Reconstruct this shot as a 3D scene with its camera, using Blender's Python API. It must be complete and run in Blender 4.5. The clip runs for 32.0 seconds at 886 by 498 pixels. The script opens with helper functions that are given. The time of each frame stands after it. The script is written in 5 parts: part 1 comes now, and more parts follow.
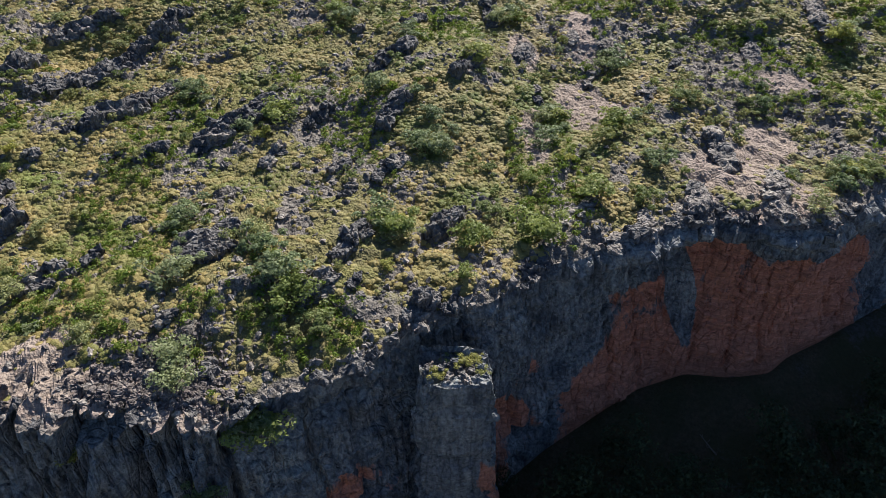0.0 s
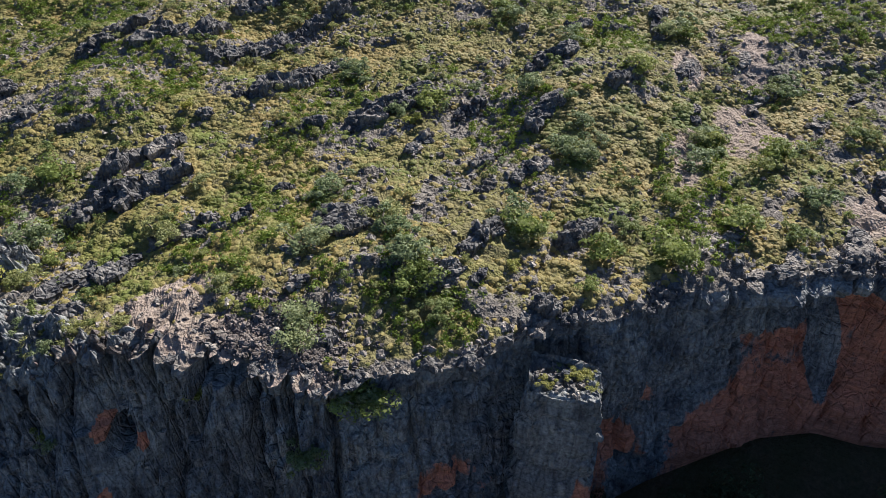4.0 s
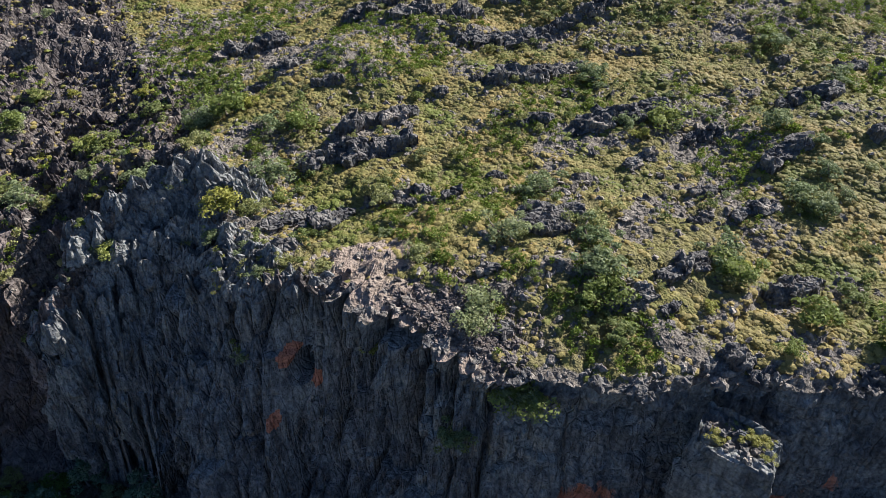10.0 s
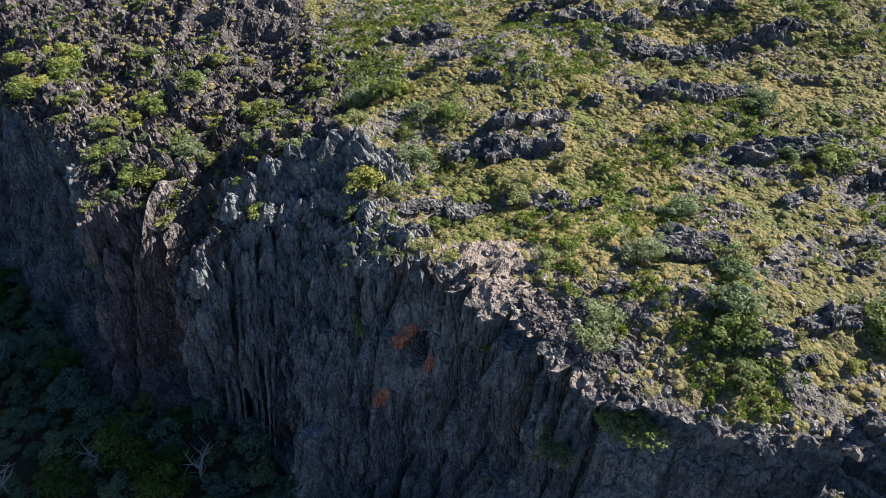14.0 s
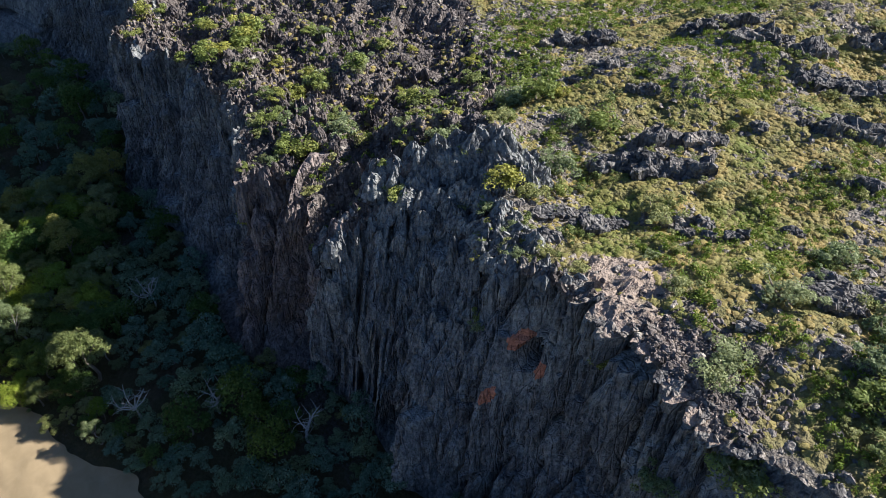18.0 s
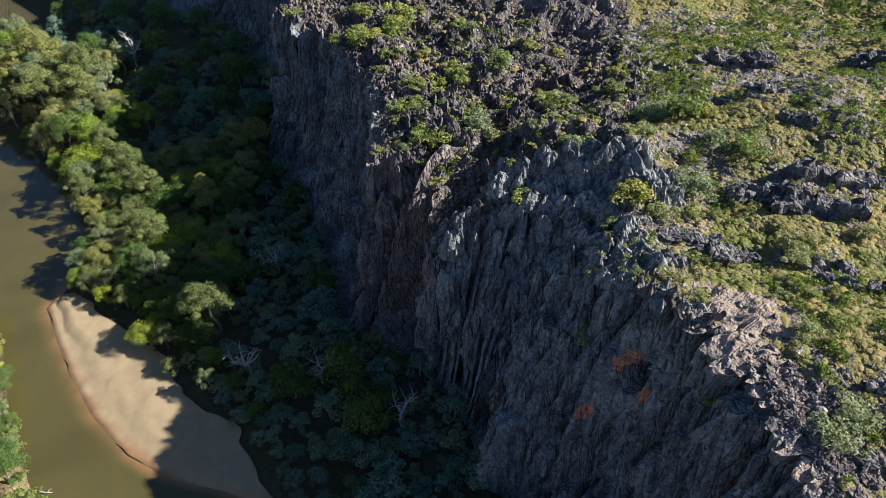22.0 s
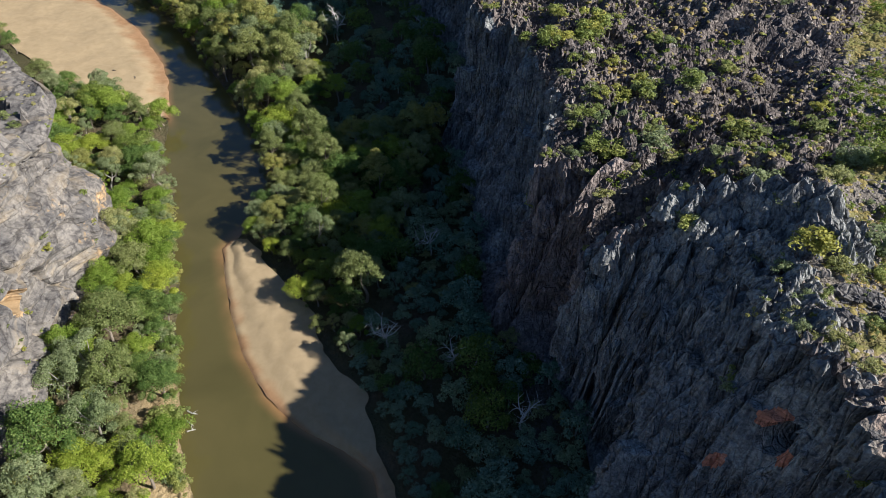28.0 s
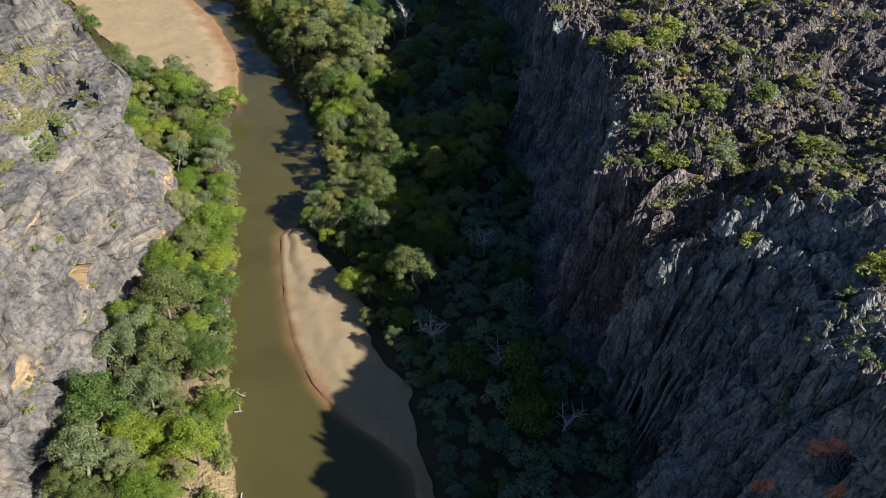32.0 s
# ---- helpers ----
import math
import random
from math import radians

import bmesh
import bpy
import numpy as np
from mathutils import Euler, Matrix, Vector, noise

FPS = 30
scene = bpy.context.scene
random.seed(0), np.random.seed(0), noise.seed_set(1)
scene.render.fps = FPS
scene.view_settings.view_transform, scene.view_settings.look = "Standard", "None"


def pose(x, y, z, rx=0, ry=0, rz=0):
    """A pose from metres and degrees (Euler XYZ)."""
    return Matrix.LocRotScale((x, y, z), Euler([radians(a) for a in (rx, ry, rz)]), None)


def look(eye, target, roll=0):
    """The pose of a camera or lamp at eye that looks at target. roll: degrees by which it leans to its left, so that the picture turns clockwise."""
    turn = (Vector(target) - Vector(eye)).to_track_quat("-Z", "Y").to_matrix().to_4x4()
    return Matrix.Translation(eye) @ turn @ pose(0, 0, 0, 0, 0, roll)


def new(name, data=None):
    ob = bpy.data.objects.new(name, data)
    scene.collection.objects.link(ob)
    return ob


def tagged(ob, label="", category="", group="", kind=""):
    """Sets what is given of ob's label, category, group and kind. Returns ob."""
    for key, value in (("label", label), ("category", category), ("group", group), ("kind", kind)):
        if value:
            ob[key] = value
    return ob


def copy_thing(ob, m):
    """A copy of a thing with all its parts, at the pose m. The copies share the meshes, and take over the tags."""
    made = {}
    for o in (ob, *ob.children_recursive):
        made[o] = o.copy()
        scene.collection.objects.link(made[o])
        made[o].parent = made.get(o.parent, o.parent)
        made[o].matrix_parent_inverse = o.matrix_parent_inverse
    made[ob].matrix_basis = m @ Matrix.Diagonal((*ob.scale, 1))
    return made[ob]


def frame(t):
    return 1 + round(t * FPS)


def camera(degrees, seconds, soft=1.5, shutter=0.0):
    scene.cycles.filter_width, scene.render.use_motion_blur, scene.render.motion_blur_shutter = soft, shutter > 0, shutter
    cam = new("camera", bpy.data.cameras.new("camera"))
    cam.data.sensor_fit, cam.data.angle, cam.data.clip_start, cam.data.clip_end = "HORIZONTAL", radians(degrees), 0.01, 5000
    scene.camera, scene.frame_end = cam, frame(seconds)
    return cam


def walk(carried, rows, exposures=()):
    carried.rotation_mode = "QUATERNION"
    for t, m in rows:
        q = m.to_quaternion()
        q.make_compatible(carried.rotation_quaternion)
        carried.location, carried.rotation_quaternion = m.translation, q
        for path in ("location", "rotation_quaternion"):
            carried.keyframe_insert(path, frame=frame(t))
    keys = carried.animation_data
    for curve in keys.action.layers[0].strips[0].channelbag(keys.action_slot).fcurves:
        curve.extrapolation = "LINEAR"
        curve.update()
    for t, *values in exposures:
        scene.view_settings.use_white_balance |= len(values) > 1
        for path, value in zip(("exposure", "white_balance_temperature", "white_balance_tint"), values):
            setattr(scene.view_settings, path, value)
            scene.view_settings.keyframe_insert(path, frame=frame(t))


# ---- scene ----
# The drone hovers over a limestone gorge and turns on the spot.
cam = camera(63.75, 32.0, soft=0.8)
EYE = (0.0, 0.0, 120.0)
PITCH, ROLL = -40.87, -0.227
TURNS = [
    (0.0, 0.0), (0.5, 1.74), (1.0, 3.47), (1.5, 5.18), (2.0, 6.89), (2.5, 8.61), (3.0, 10.31), (3.5, 11.98), (5.5, 18.48),
    (6.0, 20.15), (6.5, 21.83), (7.0, 23.53), (7.5, 25.27), (8.0, 27.06), (8.5, 28.86), (9.0, 30.64), (9.5, 32.41),
    (10.0, 34.17), (10.5, 35.92), (11.0, 37.61), (11.5, 39.25), (12.0, 40.86), (12.5, 42.54), (13.0, 44.3), (13.5, 46.09),
    (14.0, 47.87), (14.5, 49.63), (16.5, 56.49), (17.0, 58.16), (17.5, 59.83), (18.0, 61.5), (18.5, 63.14), (19.0, 64.75),
    (19.5, 66.33), (20.0, 67.86), (20.5, 69.31), (21.0, 70.79), (21.5, 72.34), (22.0, 73.9), (22.5, 75.45), (23.0, 77.01),
    (23.5, 78.59), (24.0, 80.15), (24.5, 81.63), (25.0, 83.05), (25.5, 84.42), (27.5, 89.06), (28.0, 89.99), (28.5, 90.9),
    (29.0, 91.74), (29.5, 92.51), (30.0, 93.19), (30.5, 93.8), (31.0, 94.39), (31.5, 95.02), (32.0, 95.64)]
walk(cam, [(t, pose(*EYE, 0, 0, yaw) @ pose(0, 0, 0, 90 + PITCH, 0, 0) @ pose(0, 0, 0, 0, 0, ROLL)) for t, yaw in TURNS],
     exposures=[(0.0, 0.24, 5300, 13.2), (9.0, 0.26, 5300, 13.2), (18.0, 0.46, 5260, 13.0), (24.0, 0.4, 5260, 12.6), (32.0, 0.13, 5360, 12.2)])

# ---------------------------------------------------------------- light
SUN_HEIGHT, SUN_SIDE = 32.6, 18.0          # degrees above the horizon; degrees from +y towards +x
world = bpy.data.worlds.new("sky")
scene.world = world
world.use_nodes = True
wn = world.node_tree.nodes
sky = wn.new("ShaderNodeTexSky")
sky.sky_type, sky.sun_disc = "NISHITA", False
sky.sun_elevation, sky.sun_rotation = radians(SUN_HEIGHT), radians(SUN_SIDE)
sky.dust_density, sky.ozone_density = 0.3, 3.0
world.node_tree.links.new(sky.outputs[0], wn["Background"].inputs[0])
wn["Background"].inputs[1].default_value = 0.063
sun_data = bpy.data.lights.new("sun", "SUN")
sun_data.energy, sun_data.angle, sun_data.color = 8.0, radians(0.53), (1.0, 0.855, 0.635)
sun = new("sun", sun_data)
sun_from = Vector((math.sin(radians(SUN_SIDE)) * math.cos(radians(SUN_HEIGHT)), math.cos(radians(SUN_SIDE)) * math.cos(radians(SUN_HEIGHT)), math.sin(radians(SUN_HEIGHT))))
sun.matrix_world = look(sun_from * 400, (0, 0, 0))


# ---------------------------------------------------------------- noise for shapes
def lattice(ix, iy, iz, seed):
    h = (ix.astype(np.int64) * 374761393 + iy.astype(np.int64) * 668265263 + iz.astype(np.int64) * 2147483647 + seed * 974634777) & 0xFFFFFFFF
    h = ((h ^ (h >> 13)) * 1274126177) & 0xFFFFFFFF
    h = ((h ^ (h >> 16)) * 2246822519) & 0xFFFFFFFF
    return ((h ^ (h >> 15)) & 0xFFFFFF) / float(0xFFFFFF) * 2 - 1


def soft_noise(x, y, z=0.0, seed=0):
    """Smooth value noise in -1..1 on arrays."""
    x, y, z = np.broadcast_arrays(np.asarray(x, float), np.asarray(y, float), np.asarray(z, float))
    ix, iy, iz = np.floor(x), np.floor(y), np.floor(z)
    fx, fy, fz = x - ix, y - iy, z - iz
    fx, fy, fz = (f * f * f * (f * (f * 6 - 15) + 10) for f in (fx, fy, fz))
    total = 0
    for dx in (0, 1):
        for dy in (0, 1):
            for dz in (0, 1):
                wgt = (fx if dx else 1 - fx) * (fy if dy else 1 - fy) * (fz if dz else 1 - fz)
                total = total + wgt * lattice(ix + dx, iy + dy, iz + dz, seed)
    return total


def fractal(x, y, z=0.0, seed=0, octaves=4, gain=0.5):
    total, amp, freq = 0, 1.0, 1.0
    for k in range(octaves):
        total = total + amp * soft_noise(np.asarray(x) * freq, np.asarray(y) * freq, np.asarray(z) * freq, seed + 17 * k)
        amp, freq = amp * gain, freq * 2.03
    return total


def ridged(x, y, z=0.0, seed=0, octaves=3):
    total, amp, freq = 0, 1.0, 1.0
    for k in range(octaves):
        total = total + amp * (1 - 2 * np.abs(soft_noise(np.asarray(x) * freq, np.asarray(y) * freq, np.asarray(z) * freq, seed + 31 * k)))
        amp, freq = amp * 0.5, freq * 2.1
    return total


def step(a, b, v):
    q = np.clip((np.asarray(v, float) - a) / (b - a), 0, 1)
    return q * q * (3 - 2 * q)


# ---------------------------------------------------------------- materials
def principled(name, rough=0.9, spec=0.2):
    m = bpy.data.materials.new(name)
    m.use_nodes = True
    b = m.node_tree.nodes["Principled BSDF"]
    b.inputs["Roughness"].default_value = rough
    b.inputs["Specular IOR Level"].default_value = spec
    return m, m.node_tree.nodes, m.node_tree.links, b


def coords(nodes, links, scale=(1, 1, 1), turn=0.0):
    geo = nodes.new("ShaderNodeNewGeometry")
    mp = nodes.new("ShaderNodeMapping")
    mp.inputs["Scale"].default_value = scale
    mp.inputs["Rotation"].default_value = (0, 0, turn)
    links.new(geo.outputs["Position"], mp.inputs["Vector"])
    return mp.outputs["Vector"]


def noise_node(nodes, links, vec, scale, detail=5, rough=0.6, distortion=0.0):
    n = nodes.new("ShaderNodeTexNoise")
    n.inputs["Scale"].default_value, n.inputs["Detail"].default_value = scale, detail
    n.inputs["Roughness"].default_value, n.inputs["Distortion"].default_value = rough, distortion
    links.new(vec, n.inputs["Vector"])
    return n.outputs["Fac"]


def ramp(nodes, links, fac, stops):
    r = nodes.new("ShaderNodeValToRGB")
    while len(r.color_ramp.elements) < len(stops):
        r.color_ramp.elements.new(0.5)
    for e, (p, c) in zip(r.color_ramp.elements, stops):
        e.position, e.color = p, (*c, 1) if len(c) == 3 else (c[0], c[0], c[0], 1)
    links.new(fac, r.inputs["Fac"])
    return r.outputs["Color"]


def blend(nodes, links, fac, a, b, mode="MIX"):
    m = nodes.new("ShaderNodeMix")
    m.data_type, m.blend_type = "RGBA", mode
    if isinstance(fac, (int, float)):
        m.inputs[0].default_value = fac
    else:
        links.new(fac, m.inputs[0])
    for sock, v in ((m.inputs[6], a), (m.inputs[7], b)):
        if isinstance(v, tuple):
            sock.default_value = (*v, 1)
        else:
            links.new(v, sock)
    return m.outputs[2]


def bump(nodes, links, b, height, strength=0.6, distance=0.2):
    n = nodes.new("ShaderNodeBump")
    n.inputs["Strength"].default_value, n.inputs["Distance"].default_value = strength, distance
    links.new(height, n.inputs["Height"])
    links.new(n.outputs["Normal"], b.inputs["Normal"])


def attribute(nodes, name):
    a = nodes.new("ShaderNodeAttribute")
    a.attribute_name = name
    return a.outputs["Fac"]


def rubble(nodes, links, vec, scale):
    """Height of broken angular pieces."""
    v = nodes.new("ShaderNodeTexVoronoi")
    v.inputs["Scale"].default_value, v.inputs["Detail"].default_value, v.inputs["Roughness"].default_value = scale, 2.0, 0.6
    links.new(vec, v.inputs["Vector"])
    return v.outputs["Distance"]


def joints(nodes, links, scale, size):
    """How far a place is from the nearest open joint."""
    warp = nodes.new("ShaderNodeTexNoise")
    warp.inputs["Scale"].default_value, warp.inputs["Detail"].default_value = 0.5, 3.0
    p = coords(nodes, links, scale)
    links.new(p, warp.inputs["Vector"])
    mixed = blend(nodes, links, 0.35, p, warp.outputs["Color"], "ADD")
    v = nodes.new("ShaderNodeTexVoronoi")
    v.feature = "DISTANCE_TO_EDGE"
    v.inputs["Scale"].default_value = size
    links.new(mixed, v.inputs["Vector"])
    return v.outputs["Distance"]


def rock_material(name, dark, mid, light, stain=(0.56, 0.25, 0.165), streak=0.12, relief=1.0, pieces=0.9, beds=False):
    """Weathered limestone: grey patina, pale scars, vertical streaks and iron stain where the stain attribute says."""
    m, n, l, b = principled(name, 0.92, 0.15)
    p = coords(n, l)
    big = noise_node(n, l, p, 0.12, 4, 0.6, 0.5)
    fine = noise_node(n, l, p, 1.6, 8, 0.7)
    streaks = noise_node(n, l, coords(n, l, (1.0, 1.0, streak)), 0.8, 5, 0.62, 0.3)
    base = ramp(n, l, fine, [(0.3, dark), (0.52, mid), (0.75, light)])
    wide = ramp(n, l, big, [(0.35, (0.62, 0.62, 0.64)), (0.65, (1.25, 1.2, 1.12))])
    col = blend(n, l, 1.0, base, wide, "MULTIPLY")
    dark_streak = ramp(n, l, streaks, [(0.36, (0.38, 0.38, 0.42)), (0.55, (1, 1, 1))])
    col = blend(n, l, 0.85, col, dark_streak, "MULTIPLY")
    red = ramp(n, l, noise_node(n, l, coords(n, l, (0.3, 0.3, 2.6)), 0.7, 7, 0.72, 0.8), [(0.3, tuple(0.45 * c for c in stain)), (0.6, stain), (0.8, (0.6, 0.4, 0.32))])
    mask = n.new("ShaderNodeMath")
    mask.operation = "MULTIPLY_ADD"
    l.new(streaks, mask.inputs[0])
    mask.inputs[1].default_value = 1.1
    add = n.new("ShaderNodeMath")
    add.operation = "SUBTRACT"
    l.new(attribute(n, "stain"), add.inputs[0])
    add.inputs[1].default_value = 1.05
    l.new(add.outputs[0], mask.inputs[2])
    edge = ramp(n, l, mask.outputs[0], [(0.38, (0,)), (0.56, (1,))])
    col = blend(n, l, edge, col, red)
    # open joints: long and upright on the walls, blocky where the rock is bedded
    tall = joints(n, l, (1.0, 1.0, 0.16) if not beds else (0.5, 0.5, 1.0), 0.75 if not beds else 0.3)
    gap = ramp(n, l, tall, [(0.0, (0.3, 0.28, 0.27)), (0.035 if beds else 0.06, (1, 1, 1))])
    col = blend(n, l, 0.5 if beds else 0.22, col, gap, "MULTIPLY")
    if beds:                                          # tan scars where slabs have come away
        scar = noise_node(n, l, coords(n, l, (0.6, 0.6, 1.3)), 0.16, 5, 0.62, 0.6)
        col = blend(n, l, ramp(n, l, scar, [(0.53, (0,)), (0.64, (0.42,))]), col, (0.38, 0.305, 0.2))
    l.new(col, b.inputs["Base Color"])
    h = n.new("ShaderNodeMath")
    h.operation = "ADD"
    l.new(fine, h.inputs[0])
    l.new(streaks, h.inputs[1])
    cells = rubble(n, l, p, pieces)
    cut = ramp(n, l, tall, [(0.0, (0.0,)), (0.12, (1.0,))])
    bump(n, l, b, blend(n, l, 0.3, blend(n, l, 0.5, h.outputs[0], cells), cut), relief, 0.8)
    return m


def ground_material(name, soil, soil_light, rock_a, rock_b, green, bare_a=(0.25, 0.19, 0.155), bare_b=(0.44, 0.36, 0.305)):
    """Stony soil with thin dry grass; bare rock where the rock attribute says."""
    m, n, l, b = principled(name, 0.95, 0.1)
    p = coords(n, l)
    fine = noise_node(n, l, p, 1.3, 8, 0.72)
    grit = noise_node(n, l, p, 5.0, 4, 0.7)
    big = noise_node(n, l, p, 0.07, 5, 0.6, 0.6)
    s = ramp(n, l, fine, [(0.3, soil), (0.7, soil_light)])
    s = blend(n, l, ramp(n, l, big, [(0.3, (0.1,)), (0.55, (0.8,))]), s, green)
    r = ramp(n, l, grit, [(0.3, rock_a), (0.7, rock_b)])
    r = blend(n, l, 0.8, r, ramp(n, l, fine, [(0.35, (0.45, 0.45, 0.47)), (0.6, (1.1, 1.08, 1.04))]), "MULTIPLY")
    a = n.new("ShaderNodeMath")
    a.operation = "ADD"
    l.new(attribute(n, "rock"), a.inputs[0])
    l.new(fine, a.inputs[1])
    col = blend(n, l, ramp(n, l, a.outputs[0], [(0.78, (0,)), (0.98, (1,))]), s, r)
    pink = blend(n, l, attribute(n, "bare"), col, ramp(n, l, fine, [(0.3, bare_a), (0.7, bare_b)]))
    l.new(pink, b.inputs["Base Color"])
    bump(n, l, b, blend(n, l, 0.5, fine, rubble(n, l, p, 1.1)), 1.0, 0.7)
    return m


def leaf_material(name, a, b_col, c_col, through_light=0.25, patchy=0.0, tufted=0.0):
    """Foliage: each clump has its own tint, each plant its own shade."""
    m, n, l, b = principled(name, 0.6, 0.25)
    geo = n.new("ShaderNodeNewGeometry")
    info = n.new("ShaderNodeObjectInfo")
    pick = geo.outputs["Random Per Island"]
    if patchy:                                        # neighbours share a tint
        near_tint = ramp(n, l, noise_node(n, l, coords(n, l), 0.45, 3, 0.7), [(0.28, (0.0,)), (0.72, (1.0,))])
        pick = blend(n, l, patchy, pick, near_tint)
    col = ramp(n, l, pick, [(0.0, a), (0.55, b_col), (1.0, c_col)])
    tint = ramp(n, l, info.outputs["Random"], [(0.0, (0.72, 0.78, 0.68)), (0.5, (1.0, 1.0, 1.0)), (1.0, (1.35, 1.15, 0.85))])
    col = blend(n, l, 1.0, col, tint, "MULTIPLY")
    if tufted:                                        # fine bristle over rounded forms
        bristle = noise_node(n, l, coords(n, l, (1.0, 1.0, 0.6)), 7.0, 5, 0.75)
        col = blend(n, l, 0.7, col, ramp(n, l, bristle, [(0.35, (0.5, 0.52, 0.5)), (0.62, (1.2, 1.18, 1.12))]), "MULTIPLY")
        drift = noise_node(n, l, coords(n, l), 0.085, 5, 0.65, 0.8)
        col = blend(n, l, 1.0, col, ramp(n, l, drift, [(0.36, (0.6, 0.82, 0.5)), (0.5, (1.0, 1.0, 1.0)), (0.64, (1.22, 1.1, 1.12))]), "MULTIPLY")
        bump(n, l, b, bristle, 0.9, 0.05 * tufted)
    l.new(col, b.inputs["Base Color"])
    tr = n.new("ShaderNodeBsdfTranslucent")
    l.new(col, tr.inputs["Color"])
    mx = n.new("ShaderNodeMixShader")
    mx.inputs[0].default_value = through_light
    l.new(b.outputs[0], mx.inputs[1])
    l.new(tr.outputs[0], mx.inputs[2])
    l.new(mx.outputs[0], n["Material Output"].inputs["Surface"])
    return m


def bark_material(name, a, b_col):
    m, n, l, b = principled(name, 0.9, 0.15)
    f = noise_node(n, l, coords(n, l, (3, 3, 0.7)), 2.0, 5, 0.65)
    l.new(ramp(n, l, f, [(0.3, a), (0.7, b_col)]), b.inputs["Base Color"])
    bump(n, l, b, f, 0.5, 0.05)
    return m


ROCK = rock_material("grey_limestone", (0.1, 0.108, 0.111), (0.29, 0.304, 0.308), (0.455, 0.458, 0.446), stain=(0.64, 0.28, 0.175))
LEDGE = rock_material("pale_weathered_limestone", (0.12, 0.108, 0.098), (0.34, 0.312, 0.282), (0.6, 0.555, 0.5), streak=0.5)
KARST = rock_material("dark_karst_limestone", (0.055, 0.049, 0.048), (0.19, 0.168, 0.16), (0.44, 0.385, 0.355), streak=0.25)
# Rock colour darkened to carry the shade on the outcrops' near faces.
DARK = rock_material("shade_dark_weathered_limestone", (0.062, 0.061, 0.063), (0.195, 0.19, 0.188), (0.42, 0.4, 0.375), streak=0.3)
BROWN = rock_material("purple_brown_limestone", (0.115, 0.1, 0.097), (0.3, 0.255, 0.242), (0.44, 0.38, 0.345))
PALE = rock_material("pale_sunlit_limestone", (0.15, 0.142, 0.134), (0.22, 0.207, 0.192), (0.295, 0.277, 0.252), stain=(0.47, 0.33, 0.18), streak=0.35, relief=0.32, pieces=0.16, beds=True)
PLATEAU = ground_material("stony_plateau_soil", (0.12, 0.1, 0.062), (0.27, 0.225, 0.14), (0.1, 0.09, 0.08), (0.38, 0.34, 0.295), (0.2, 0.19, 0.062))
VALLEY = ground_material("leaf_littered_valley_soil", (0.06, 0.046, 0.032), (0.19, 0.14, 0.09), (0.07, 0.062, 0.055), (0.17, 0.15, 0.13), (0.07, 0.07, 0.03), (0.27, 0.2, 0.1), (0.44, 0.34, 0.19))
SPINIFEX = leaf_material("dry_yellow_green_spinifex", (0.19, 0.198, 0.08), (0.29, 0.28, 0.122), (0.385, 0.355, 0.185), 0.3, 0.8, 1.5)
LEAF_YELLOW = leaf_material("yellow_green_leaves", (0.19, 0.23, 0.055), (0.3, 0.34, 0.09), (0.41, 0.44, 0.15), 0.4)
FORBS = leaf_material("fresh_green_low_herbs", (0.13, 0.18, 0.025), (0.23, 0.29, 0.045), (0.34, 0.39, 0.085), 0.4)
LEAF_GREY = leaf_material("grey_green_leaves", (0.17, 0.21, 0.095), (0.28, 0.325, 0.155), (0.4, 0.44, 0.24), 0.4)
# Bluish tint of the cliff's shade is put into this leaf colour.
LEAF_SHADE = leaf_material("shade_tinted_leaves", (0.1, 0.175, 0.12), (0.2, 0.3, 0.21), (0.33, 0.43, 0.31), 0.3)
# Leaf colour lowered to near black, standing in for deep shade under the wall.
LEAF_WOODS = leaf_material("shade_darkened_woodland_leaves", (0.02, 0.035, 0.018), (0.045, 0.07, 0.038), (0.08, 0.11, 0.06), 0.25)
LEAF_LIME = leaf_material("bright_lime_leaves", (0.15, 0.235, 0.022), (0.265, 0.36, 0.046), (0.375, 0.465, 0.095), 0.4)
LEAF_DEEP = leaf_material("deep_green_leaves", (0.075, 0.135, 0.03), (0.15, 0.23, 0.055), (0.25, 0.33, 0.09), 0.4)
LEAF_OLIVE = leaf_material("olive_green_leaves", (0.16, 0.19, 0.06), (0.26, 0.295, 0.1), (0.37, 0.4, 0.16), 0.4)
BARK = bark_material("grey_brown_bark", (0.13, 0.1, 0.08), (0.3, 0.26, 0.21))
BARK_GREY = bark_material("pale_grey_bark", (0.2, 0.18, 0.155), (0.38, 0.35, 0.31))
BARK_PALE = bark_material("bleached_white_bark", (0.4, 0.38, 0.34), (0.62, 0.6, 0.55))


def sand_material():
    m, n, l, b = principled("tan_river_sand", 0.95, 0.1)
    p = coords(n, l)
    f = noise_node(n, l, p, 0.35, 8, 0.6, 0.5)
    g = noise_node(n, l, p, 12.0, 4, 0.6)
    dry = ramp(n, l, f, [(0.3, (0.32, 0.246, 0.142)), (0.7, (0.4, 0.308, 0.184))])
    wet = ramp(n, l, f, [(0.3, (0.25, 0.145, 0.072)), (0.7, (0.34, 0.21, 0.112))])
    l.new(blend(n, l, attribute(n, "wet"), dry, wet), b.inputs["Base Color"])
    h = blend(n, l, 0.3, f, g)
    bump(n, l, b, h, 0.35, 0.25)
    return m


